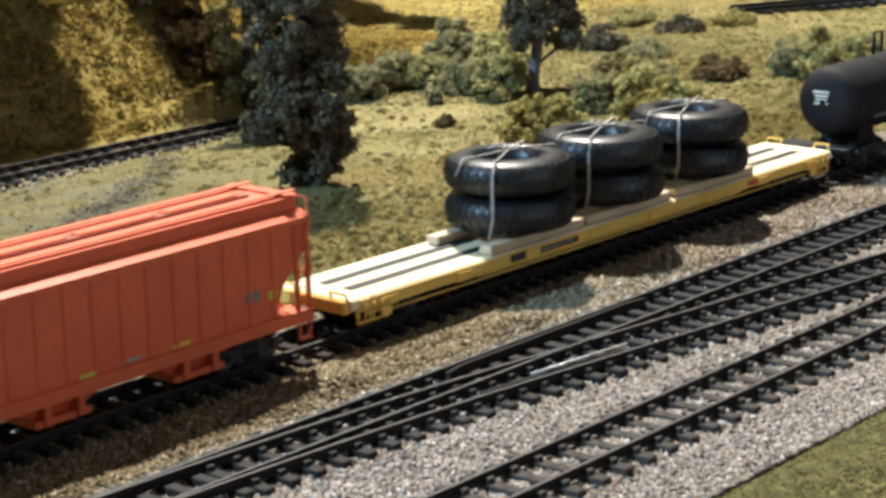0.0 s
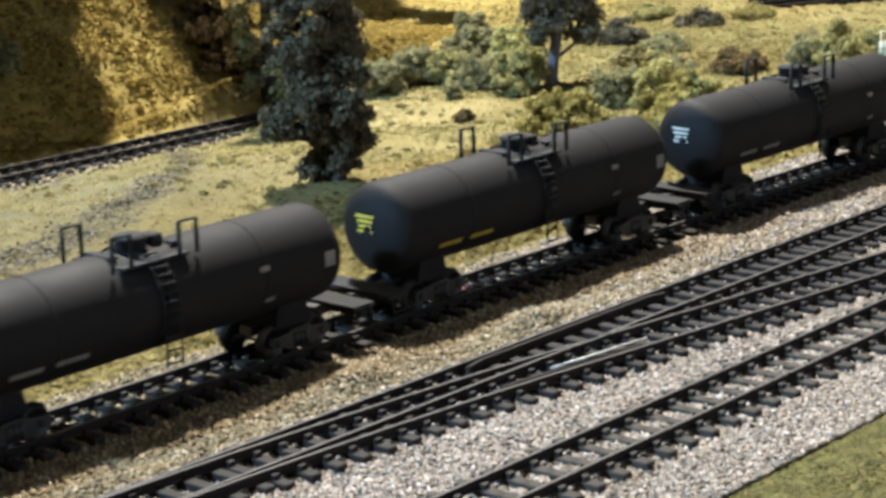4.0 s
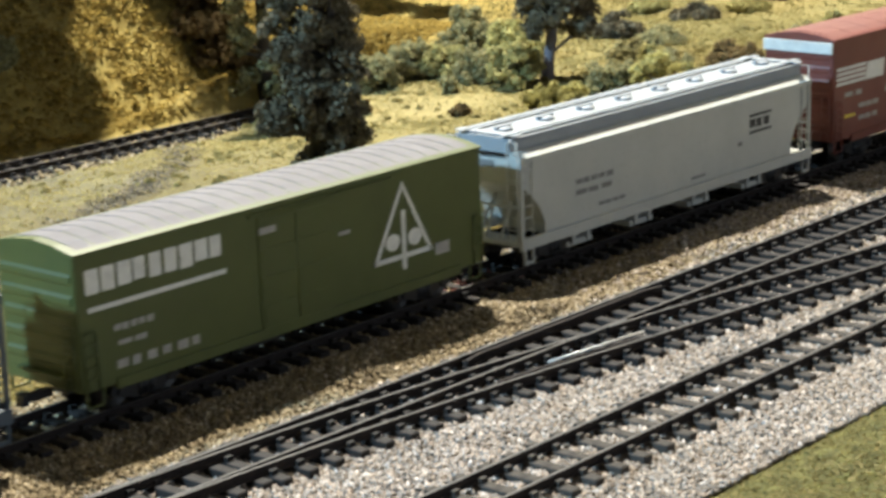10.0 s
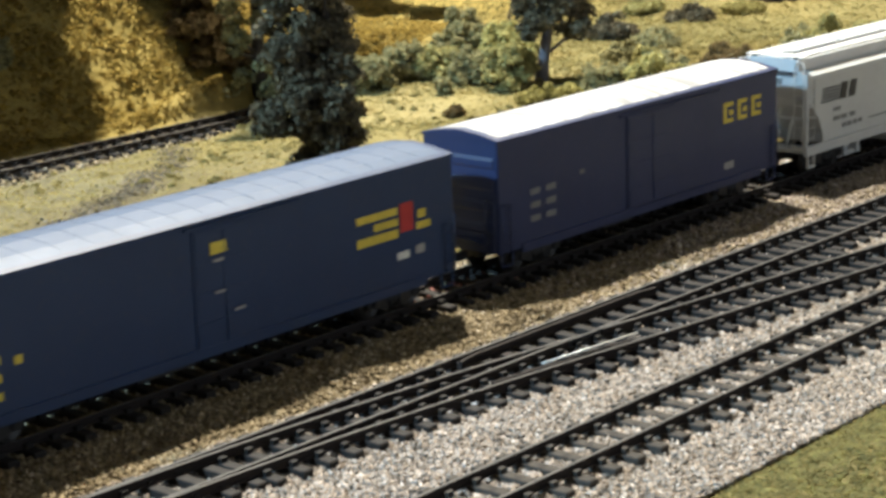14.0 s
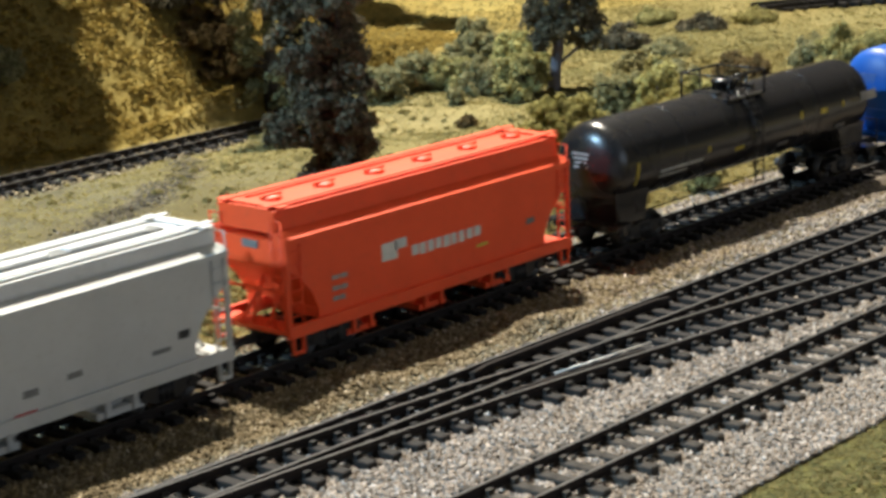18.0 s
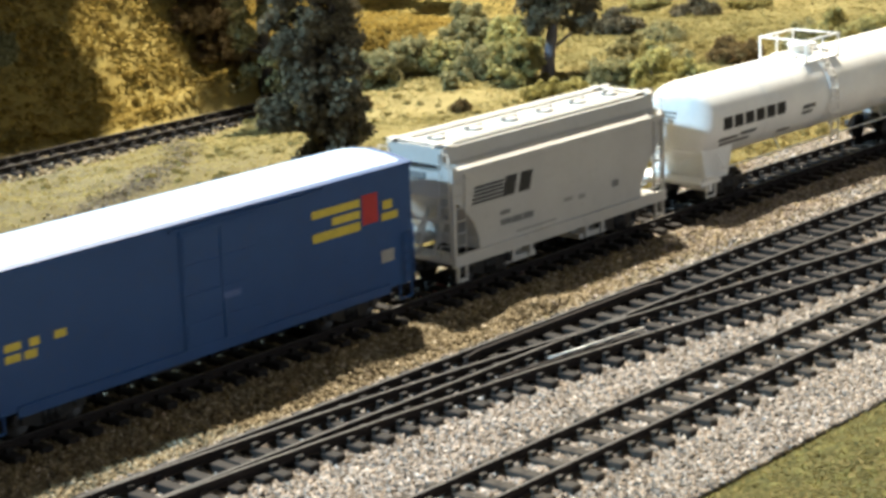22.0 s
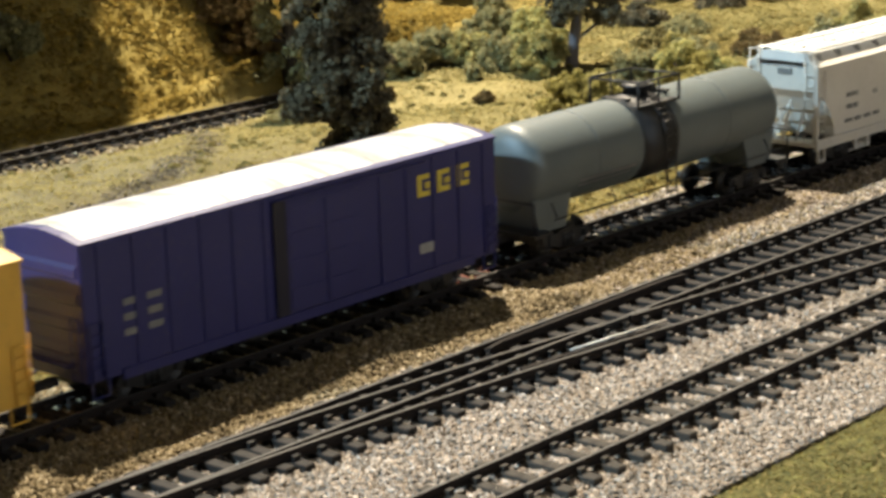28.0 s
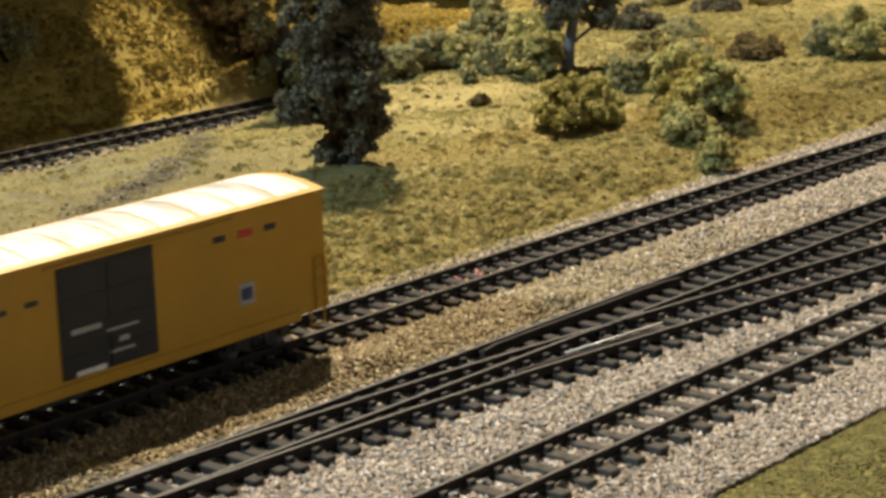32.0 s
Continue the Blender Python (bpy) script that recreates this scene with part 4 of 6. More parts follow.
def truck(parent, x):
    b = piece("truck", shared("bolster", lambda: boxes((-0.0028, 0.0028, -0.0112, 0.0112, 0.0045, 0.0090))), BLACK, parent)
    b.matrix_local = pose(x, 0, 0)
    for s in (-1, 1):
        f = piece("side_frame", shared("side_frame", truck_side), BLACK, b)
        f.matrix_local = pose(0, s * 0.0122, 0, 0, 0, 0 if s < 0 else 180)
    for d in (-0.0098, 0.0098):
        w = piece("wheelset", shared("wheelset", wheelset), WHEEL, b)
        w.matrix_local = pose(d, 0, 0)


def coupler(parent, x, way):
    def make():
        bm = boxes((-0.002, 0.0065, -0.0011, 0.0011, 0.0066, 0.0092), (0.0065, 0.0092, -0.0020, 0.0004, 0.0058, 0.0098))
        block(bm, 0.0074, 0.0100, 0.0003, 0.0019, 0.0062, 0.0094)
        return bm
    c = piece("coupler", shared("coupler", make), BLACK, parent)
    c.matrix_local = pose(x, 0, 0, 0, 0, 0 if way > 0 else 180)


def running_gear(car, length, inset=0.027, reach=0.004):
    for s in (-1, 1):
        truck(car, s * (length / 2 - inset))
        coupler(car, s * (length / 2 + reach - 0.004), s)


def sign(car, length, z0, z1, marks, y=-HW, name="marking"):
    """Painted marks on the side: (u0, u1, v0, v1, material) as shares of the side's length and height."""
    h = z1 - z0
    for u0, u1, v0, v1, mat in marks:
        part(name, boxes(((u0 - 0.5) * length, (u1 - 0.5) * length, y - 0.00022, y + 0.0001, z0 + v0 * h, z0 + v1 * h)), mat, car)


def slanted(car, length, z0, z1, poly, mat, y=-HW, name="marking"):
    h = z1 - z0
    part(name, prism(bmesh.new(), [((u - 0.5) * length, z0 + v * h) for u, v in poly], y - 0.00022, y + 0.0001, "y"), mat, car)


def words(u0, u1, v0, v1, n, mat, gap=0.25, seed=1):
    """A line of small unreadable writing: a run of short bars."""
    rr = random.Random(seed)
    w = (u1 - u0) / n
    return [(u0 + i * w, u0 + (i + 1 - gap * rr.uniform(0.6, 1.4)) * w, v0 + (v1 - v0) * rr.uniform(0, 0.15), v1, mat) for i in range(n)]


def zinc():
    """Bare roof metal: pale sheet with slanting grey smears."""
    m, t, b = material("galvanized_roof", 0.5)
    at = node(t, "ShaderNodeMapping", [("Vector", node(t, "ShaderNodeTexCoord").outputs["Object"]), ("Rotation", (0, 0, 0.7)), ("Scale", (150, 28, 60))])
    smear = node(t, "ShaderNodeTexNoise", [("Vector", at.outputs[0]), ("Scale", 1.0), ("Detail", 3.0)]).outputs["Fac"]
    c = ramp(t, smear, [(0.38, (0.24, 0.235, 0.23)), (0.50, (0.40, 0.39, 0.385)), (0.62, (0.54, 0.53, 0.52))])
    c = mix(t, ramp(t, spot(t, 420, 4), [(0.5, (0, 0, 0)), (0.8, (0.3, 0.3, 0.3))]), c, (0.22, 0.19, 0.16))
    t.links.new(c, b.inputs["Base Color"])
    return m


W_WHITE = plain("white_lettering", (0.62, 0.62, 0.58), 0.5)
W_DIM = plain("faded_white_lettering", (0.30, 0.29, 0.27), 0.6)
W_BLACK = plain("black_lettering", (0.02, 0.02, 0.02), 0.5)
W_YELLOW = plain("yellow_lettering", (0.60, 0.47, 0.06), 0.5)
W_RED = plain("red_lettering", (0.42, 0.03, 0.03), 0.5)
W_GREY = plain("grey_lettering", (0.17, 0.17, 0.165), 0.6)
W_BLUE = plain("blue_lettering", (0.08, 0.13, 0.30), 0.5)
ROOF_ZINC = zinc()
# grey for the shade that falls beside the roof gussets
GUSSET_SHADE = plain("grey_gusset_shade", (0.22, 0.22, 0.21), 0.7)


def ladder(car, x, y, z0, z1, wide, mat, n=5, along="x"):
    """A ladder: two stiles and n rungs, standing off the body."""
    bm = bmesh.new()
    for i in range(n + 2):
        t = i / (n + 1)
        z = z0 + (z1 - z0) * t
        if 0 < i <= n + 1:
            a, b = ((x - wide / 2, y, z), (x + wide / 2, y, z)) if along == "x" else ((x, y - wide / 2, z), (x, y + wide / 2, z))
            bar(bm, a, b, 0.00025, 5)
    for s in (-1, 1):
        a = (x + s * wide / 2, y, z0) if along == "x" else (x, y + s * wide / 2, z0)
        bar(bm, a, (a[0], a[1], z1), 0.00028, 5)
    return part("ladder", bm, mat, car)


def boxcar(label, length, color, roof, z0=0.0098, z1=0.0510, doors=(), marks=(), end_lit=None, rib_n=4, roof_ribs=13, posts=0, roof_edge=None, patch=None, gap=0.012):
    car = tagged(new("boxcar"), label, "boxcar", "freight cars of the train")
    body_mat = paint("boxcar_paint", color, 0.42)
    L = length / 2
    bm = soften(boxes((-L, L, -HW, HW, z0 + 0.0004, z1)), 0.0004, 2)
    part("body", bm, body_mat, car)
    # roof: shallow pitch over the eaves, cross ribs between raised panels
    e, pk = z1, z1 + 0.0030
    prof = [(-HW - 0.0004, e - 0.0004), (HW + 0.0004, e - 0.0004), (HW + 0.0004, e + 0.0004), (HW * 0.55, e + 0.0021), (0, pk), (-HW * 0.55, e + 0.0021), (-HW - 0.0004, e + 0.0004)]
    r = part("roof", prism(bmesh.new(), prof, -L - 0.0003, L + 0.0003), roof_edge or body_mat, car)
    pan = [(-HW * 0.93, e + 0.0007), (-HW * 0.55, e + 0.0023), (0, pk + 0.0002), (HW * 0.55, e + 0.0023), (HW * 0.93, e + 0.0007), (HW * 0.93, e + 0.0003), (0, pk - 0.0006), (-HW * 0.93, e + 0.0003)]
    step = (length - 0.006) / roof_ribs
    for i in range(roof_ribs):
        x = -L + 0.003 + i * step
        p = part("roof_panel", prism(bmesh.new(), pan, x + step * gap, x + step * (1 - gap)), roof, r)
        if patch and 0 < i < roof_ribs - 1:
            top = [(-HW * 0.46, e + 0.0030), (0, pk + 0.0006), (HW * 0.40, e + 0.0032), (HW * 0.40, e + 0.0022), (0, pk - 0.0002), (-HW * 0.46, e + 0.0022)]
            part("roof_patch", prism(bmesh.new(), top, x + step * 0.16, x + step * 0.72), patch, r, "pale metal patch on the yellow roof panel")
            part("roof_wedge", prism(bmesh.new(), [(x + step * 0.42, -HW * 0.30), (x + step * 0.60, -HW * 0.34), (x + step * 0.86, HW * 0.10), (x + step * 0.50, HW * 0.14)], e + 0.0030, pk + 0.0009, "z"), W_GREY, r, "grey wedge on the pale patch")
    # sill along the side and tabs at the ends
    for s in (-1, 1):
        part("side_sill", boxes((-L * 0.86, L * 0.86, s * HW - 0.0006, s * HW + 0.0004, z0 - 0.0010, z0 + 0.0022)), body_mat, car)
        for d in (-1, 1):
            x = d * (L - 0.0045)
            part("sill_step", bars([[(x - 0.003, s * HW, z0 + 0.001), (x - 0.003, s * HW, z0 - 0.0042), (x + 0.003, s * HW, z0 - 0.0042), (x + 0.003, s * HW, z0 + 0.001)]], 0.00045, 5), body_mat, car)
    part("underframe", boxes((-L * 0.94, L * 0.94, -0.0035, 0.0035, 0.0062, z0 + 0.001), (-L * 0.25, -L * 0.05, -0.012, -0.006, 0.0055, z0 + 0.001), (L * 0.1, L * 0.2, 0.004, 0.012, 0.0055, z0 + 0.001)), BLACK, car)
    # corrugated ends
    for d in (-1, 1):
        for i in range(rib_n):
            z = z0 + 0.006 + (z1 - z0 - 0.010) * (i + 0.5) / rib_n
            hh = (z1 - z0 - 0.010) / rib_n * 0.34
            bm = prism(bmesh.new(), [(0, z - hh), (d * 0.0007, z - hh * 0.5), (d * 0.0007, z + hh * 0.3), (0, z + hh)], -HW * 0.9, HW * 0.9, "y")
            for v in bm.verts:
                v.co.x += d * (L - 0.0002)
            part("end_rib", bm, body_mat, car)
        ladder(car, d * (L + 0.0012), -HW + 0.003, z0 + 0.001, z0 + 0.020, 0.004, body_mat, 4, "y")
        ladder(car, d * (L - 0.0035), -HW - 0.0009, z0 + 0.001, z0 + 0.018, 0.0045, body_mat, 4)
        part("end_platform", boxes((d * L + (0 if d > 0 else -0.0025), d * L + (0.0025 if d > 0 else 0), -0.010, 0.010, z0 + 0.0045, z0 + 0.0051)), body_mat, car)
    # painted highlight: white strip where light catches the top of the end
    if end_lit:
        part("lit_end_band", boxes((-L - 0.0016, -L - 0.0003, -HW, HW, z1 - 0.0055, z1 - 0.0008)), end_lit, car, "white painted band for the light on the end's top")
    for i in range(posts):
        x = -L + length * (i + 0.5) / posts
        for s in (-1, 1):
            part("side_post", boxes((x - 0.0006, x + 0.0006, s * HW - 0.0004, s * HW + 0.0004, z0 + 0.002, z1 - 0.001)), body_mat, car)
    for u0, u1, v0, v1, dm in doors:
        h = z1 - z0
        x0, x1, a, b = (u0 - 0.5) * length, (u1 - 0.5) * length, z0 + v0 * h, z0 + v1 * h
        for s in (-1, 1):
            y = s * HW
            d = part("door", soften(boxes((x0, x1, y - 0.0006, y + 0.0006, a, b)), 0.0002, 1), dm or body_mat, car)
            part("door_rail", boxes((x0 - (x1 - x0) * 0.12, x1 + (x1 - x0) * 0.9, y - 0.0009, y + 0.0009, b + 0.0002, b + 0.0010)), body_mat, d)
            part("lock_bar", bars([[((x0 + x1) / 2, y + s * 0.0008, a + 0.001), ((x0 + x1) / 2, y + s * 0.0008, b - 0.002)]], 0.0003, 5), dm or body_mat, d)
            for k in range(4):
                z = a + (b - a) * (k + 0.5) / 4
                part("door_panel", boxes((x0 + 0.001, x1 - 0.001, y - 0.0008, y + 0.0008, z - (b - a) * 0.085, z + (b - a) * 0.085)), dm or body_mat, d)
    on_door = [m for m in marks if len(m) > 5]
    sign(car, length, z0, z1, [m for m in marks if len(m) == 5])
    sign(car, length, z0, z1, [m[:5] for m in on_door], -HW - 0.0008)
    running_gear(car, length)
    return car


def hopper(label, length, color, bays=3, z0=0.0105, z1=0.0460, top=0.0545, marks=(), logo=(), ribs=0, hatch="round", gussets=0, roof_color=None, cut=0.0145):
    car = tagged(new("covered_hopper"), label, "hopper car", "freight cars of the train")
    mat = paint("hopper_paint", color, 0.45)
    roof_mat = paint("hopper_roof_paint", roof_color, 0.45) if roof_color else mat
    L, h = length / 2, z1 - z0
    w = HW - 0.0006
    # body: full length at the top, sloping in at both ends, hoppers below
    right = [(L - 0.001, z0 + h * 0.66), (L - cut * 0.45, z0 + h * 0.54), (L - cut * 0.8, z0 + h * 0.38), (L - cut, z0 + h * 0.2), (L - cut, z0 + 0.003)]
    side = [(-L + 0.001, z1 - 0.0028), (L - 0.001, z1 - 0.0028)] + right + [(-x, z) for x, z in right[::-1]]
    part("body", prism(bmesh.new(), side, -w, w, "y"), mat, car)
    for s in (-1, 1):
        part("side_sill", boxes((-L, L, s * HW - 0.0007, s * HW + 0.0007, z0 - 0.0006, z0 + 0.0034)), mat, car)
        part("top_chord", prism(bmesh.new(), [(s * w * 0.98, z1 - 0.0040), (s * (HW + 0.0004), z1 - 0.0036), (s * (HW + 0.0004), z1 - 0.0018), (s * w * 0.80, z1 + 0.0003), (s * w * 0.70, z1 - 0.0030)], -L, L), mat, car)
    # roof: haunch up to the flat top
    lean = 0.84 if gussets else 0.77
    prof = [(-w * lean, z1 - 0.0003), (w * lean, z1 - 0.0003), (w * 0.73, top - 0.0013), (w * 0.79, top - 0.0011), (w * 0.78, top - 0.0004), (0, top), (-w * 0.78, top - 0.0004), (-w * 0.79, top - 0.0011), (-w * 0.73, top - 0.0013)]
    r = part("roof", prism(bmesh.new(), prof, -L + 0.0006, L - 0.0006), roof_mat, car)
    for s in (-1, 1):
        part("running_board", boxes((-L - 0.001, L + 0.001, s * w * 0.60 - 0.0013, s * w * 0.60 + 0.0013, top + 0.0007, top + 0.0011)), roof_mat, r)
    for d in (-1, 1):
        part("running_board", boxes((d * (L - 0.004) - 0.0022, d * (L - 0.004) + 0.0022, -w * 0.85, w * 0.85, top + 0.0003, top + 0.0007)), roof_mat, r)
    if hatch == "round":
        n = max(6, int(length / 0.022))
        for i in range(n):
            x = -L + 0.012 + (length - 0.024) * i / (n - 1)
            hh = part("hatch", turned(bmesh.new(), [(0.0, 0.0036), (0.0009, 0.0036), (0.0014, 0.0030), (0.0016, 0.0008)], "z", 18, (x, 0, top - 0.0003)), roof_mat, r)
            part("hatch_clamp", boxes((x - 0.0045, x + 0.0045, -0.0005, 0.0005, top + 0.0008, top + 0.0017)), roof_mat, hh)
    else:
        # shade along the trough, painted as a darkened copy of the car colour
        part("hatch_trough", boxes((-L + 0.012, L - 0.012, -0.0030, 0.0030, top - 0.0006, top + 0.0007)), plain("trough_shade", tint(color, 0.35), 0.7), r, "dark strip of painted shade beside the long trough hatch")
        n = int(length / 0.036)
        for i in range(n):
            x = -L + 0.014 + (length - 0.028) * (i + 0.5) / n
            part("hatch", soften(boxes((x - 0.015, x + 0.015, -0.0024, 0.0024, top - 0.0004, top + 0.0015)), 0.0004, 1), roof_mat, r)
    # thin grey wedges: the gussets' shade put into colour on the haunch
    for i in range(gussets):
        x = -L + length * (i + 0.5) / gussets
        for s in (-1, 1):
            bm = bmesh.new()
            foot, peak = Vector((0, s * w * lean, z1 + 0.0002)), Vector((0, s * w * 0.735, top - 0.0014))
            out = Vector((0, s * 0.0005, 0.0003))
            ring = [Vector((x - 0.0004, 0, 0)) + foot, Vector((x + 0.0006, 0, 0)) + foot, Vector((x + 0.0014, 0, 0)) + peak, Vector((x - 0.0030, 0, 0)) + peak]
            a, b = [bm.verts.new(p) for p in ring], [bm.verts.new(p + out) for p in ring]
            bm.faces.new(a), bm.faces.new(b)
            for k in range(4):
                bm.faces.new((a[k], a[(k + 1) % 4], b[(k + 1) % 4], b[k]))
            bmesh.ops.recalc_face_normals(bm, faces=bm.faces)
            part("gusset_shade_wedge", bm, GUSSET_SHADE, car)
    for i in range(ribs):
        x = -L + 0.006 + (length - 0.012) * i / (ribs - 1)
        for s in (-1, 1):
            part("side_post", boxes((x - 0.0007, x + 0.0007, s * w - 0.0004, s * w + 0.0004, z0 + 0.003, z1 - 0.004)), mat, car)
    # ends: corner posts, ladders, platform, rails
    for d in (-1, 1):
        for s in (-1, 1):
            part("corner_post", boxes((d * (L - 0.0008) - 0.0006, d * (L - 0.0008) + 0.0006, s * (HW - 0.0005) - 0.0007, s * (HW - 0.0005) + 0.0007, z0 - 0.001, z1 - 0.001)), mat, car)
            part("sill_step", boxes((d * (L - 0.004) - 0.0026, d * (L - 0.004) - 0.0018, s * HW - 0.0006, s * HW + 0.0006, z0 - 0.0055, z0), (d * (L - 0.004) + 0.0018, d * (L - 0.004) + 0.0026, s * HW - 0.0006, s * HW + 0.0006, z0 - 0.0055, z0),
                                    (d * (L - 0.004) - 0.0026, d * (L - 0.004) + 0.0026, s * HW - 0.0006, s * HW + 0.0006, z0 - 0.0062, z0 - 0.0052)), mat, car)
            ladder(car, d * (L - 0.0042), s * (HW - 0.0001), z0 + 0.002, z1 - 0.002, 0.0050, mat, 6)
            ladder(car, d * (L + 0.0002), s * (HW - 0.0035), z0 + 0.002, z1 + 0.004, 0.0046, mat, 7, "y")
        part("end_platform", boxes((d * (L - 0.004) - 0.0045, d * (L - 0.004) + 0.0045, -HW + 0.001, HW - 0.001, z0 + 0.0005, z0 + 0.0020)), mat, car)
        part("end_brace", bars([[(d * (L - 0.001), -HW + 0.002, z0 + h * 0.42), (d * (L - 0.001), HW - 0.002, z0 + h * 0.42)], [(d * (L - 0.001), 0, z0 + 0.002), (d * (L - 0.007), 0, z0 + h * 0.5)],
                                [(d * (L - 0.002), -0.006, z0 + 0.002), (d * (L - 0.012), -0.004, z0 + h * 0.45)], [(d * (L - 0.002), 0.006, z0 + 0.002), (d * (L - 0.012), 0.004, z0 + h * 0.45)]], 0.0006, 6), mat, car)
        part("placard", boxes((d * (L - 0.001) - 0.0005, d * (L - 0.001) + 0.0005, -0.0045, 0.0025, z1 - 0.006, z1 - 0.0035)), W_GREY, car)
    part("brake_cylinder", turned(bmesh.new(), [(-0.0035, 0.002), (0.0035, 0.0022)], "x", 12, (-L + 0.010, 0.006, z0 + 0.005)), mat, car)
    # outlet hoppers
    span = length - 2 * cut - 0.010
    for i in range(bays):
        x, b = -span / 2 + span * (i + 0.5) / bays, span / bays * 0.46
        bm = bmesh.new()
        a = [bm.verts.new((x + sx * b, sy * w * 0.92, z0 + 0.003)) for sx, sy in ((-1, -1), (1, -1), (1, 1), (-1, 1))]
        c = [bm.verts.new((x + sx * b * 0.35, sy * w * 0.55, 0.0048)) for sx, sy in ((-1, -1), (1, -1), (1, 1), (-1, 1))]
        for k in range(4):
            bm.faces.new((a[k], a[(k + 1) % 4], c[(k + 1) % 4], c[k]))
        bm.faces.new(a[::-1]), bm.faces.new(c)
        bmesh.ops.recalc_face_normals(bm, faces=bm.faces)
        hop = part("outlet_hopper", bm, mat, car)
        part("outlet_gate", boxes((x - b * 0.42, x + b * 0.42, -w * 0.80, w * 0.80, 0.0036, 0.0056), (x - b * 0.30, x - b * 0.20, -w * 0.86, w * 0.86, 0.0040, z0 + 0.002), (x + b * 0.20, x + b * 0.30, -w * 0.86, w * 0.86, 0.0040, z0 + 0.002)), mat, hop)
    part("centre_sill", boxes((-L + 0.002, L - 0.002, -0.0028, 0.0028, 0.0066, 0.0100)), BLACK, car)
    sign(car, length, z0, z1, marks, -w)
    for poly, m in logo:
        slanted(car, length, z0, z1, poly, m, -w)
    running_gear(car, length, 0.024)
    return car


def barrel_mark(car, L, R, zc, u0, u1, a0, a1, mat):
    """A mark on the tank's round side, between two angles above the level (degrees)."""
    bm = bmesh.new()
    rows = []
    for i in range(4):
        a = radians(a0 + (a1 - a0) * i / 3)
        rows.append([bm.verts.new((x * 2 * L, -(R + 0.0002) * math.cos(a), zc + (R + 0.0002) * math.sin(a))) for x in (u0 - 0.5, u1 - 0.5)])
    for a, b in zip(rows, rows[1:]):
        bm.faces.new((a[0], a[1], b[1], b[0]))
    bmesh.ops.solidify(bm, geom=bm.faces[:], thickness=0.00012)
    part("marking", bm, mat, car)


def tank(label, length, color, R=0.0170, zc=0.0340, walk_mat=None, band=None, style="plain", marks=(), rough=0.35, sill=0.010, head_mark=None, rails=True):
    """Tank car: dished barrel, manway with platform and rails, ladders, end platforms, trucks."""
    car = tagged(new("tank_car"), label, "tank car", "freight cars of the train")
    mat = paint("tank_paint", color, rough, 0.06, gloss=0.22) if style == "funnel" else paint("tank_paint", color, rough, 0.15)
    walk_mat = walk_mat or mat
    L = length / 2
    prof = [(-L, R * 0.05), (-L + R * 0.02, R * 0.35), (-L + R * 0.08, R * 0.62), (-L + R * 0.17, R * 0.82), (-L + R * 0.27, R * 0.93), (-L + R * 0.40, R * 0.985), (-L + R * 0.52, R)]
    if style == "funnel":
        prof += [(-0.001, R), (0.001, R)]
    prof = prof + [(-s, r) for s, r in prof[::-1]]
    part("barrel", turned(bmesh.new(), prof, "x", 48, (0, 0, zc)), mat, car)
    for x in (-L * 0.52, L * 0.52, -L * 0.02):
        part("weld_seam", turned(bmesh.new(), [(x - 0.0004, R + 0.00012), (x + 0.0004, R + 0.00012)], "x", 48, (0, 0, zc)), mat, car)
    if band:
        part("band", turned(bmesh.new(), [(-0.0155, R + 0.0003), (0.0065, R + 0.0003)], "x", 48, (0, 0, zc)), band, car, "black band round the middle of the tank")
    # saddles, centre sill, end platforms
    for d in (-1, 1):
        x = d * (L - (0.022 if style == "funnel" else 0.014))
        if style != "funnel":
            part("saddle", prism(bmesh.new(), [(x - 0.0075, 0.0100), (x + 0.0075, 0.0100), (x + 0.011, zc - R * 0.60), (x - 0.011, zc - R * 0.60)], -R * 0.78, R * 0.78, "y"), mat, car)
        else:
            part("saddle", prism(bmesh.new(), [(x - 0.008, 0.0090), (x + 0.008, 0.0090), (x + 0.006, zc - R * 0.80), (x - 0.006, zc - R * 0.80)], -R * 0.60, R * 0.60, "y"), mat, car)
        part("stub_sill", boxes((min(d * (L - 0.034), d * (L + sill * 0.6)), max(d * (L - 0.034), d * (L + sill * 0.6)), -0.0026, 0.0026, 0.0068, 0.0100)), BLACK, car)
        px = L + sill * 0.35 if style == "funnel" else L - 0.0035
        e = part("end_platform", boxes((d * px - sill * 0.5, d * px + sill * 0.5, -HW, HW, 0.0098, 0.0112), (d * px - 0.001, d * px + 0.001, -HW, HW, 0.0070, 0.0098)), walk_mat, car)
        if rails:
            part("end_rail", bars([[(d * (px + 0.0045), -HW + 0.0006, 0.0112), (d * (px + 0.0045), -HW + 0.0006, 0.0225), (d * (px + 0.0045), HW - 0.0006, 0.0225), (d * (px + 0.0045), HW - 0.0006, 0.0112)]], 0.0004, 5), walk_mat, e)
        for s in (-1, 1):
            part("sill_step", bars([[(d * px - 0.003, s * HW, 0.0105), (d * px - 0.003, s * HW, 0.0050), (d * px + 0.003, s * HW, 0.0050), (d * px + 0.003, s * HW, 0.0105)]], 0.0005, 5), walk_mat, e)
    if rails:
        for s in (-1, 1):
            runs = [[(-L + 0.010, s * (R + 0.0006), 0.0150), (L - 0.010, s * (R + 0.0006), 0.0150)]]
            for k in range(5):
                x = -L + 0.012 + (length - 0.024) * k / 4
                runs.append([(x, s * (R + 0.0006), 0.0150), (x, s * R * 0.86, 0.0205)])
            part("handrail", bars(runs, 0.0003, 5), walk_mat, car)
    # manway, platform, cage
    t = zc + R
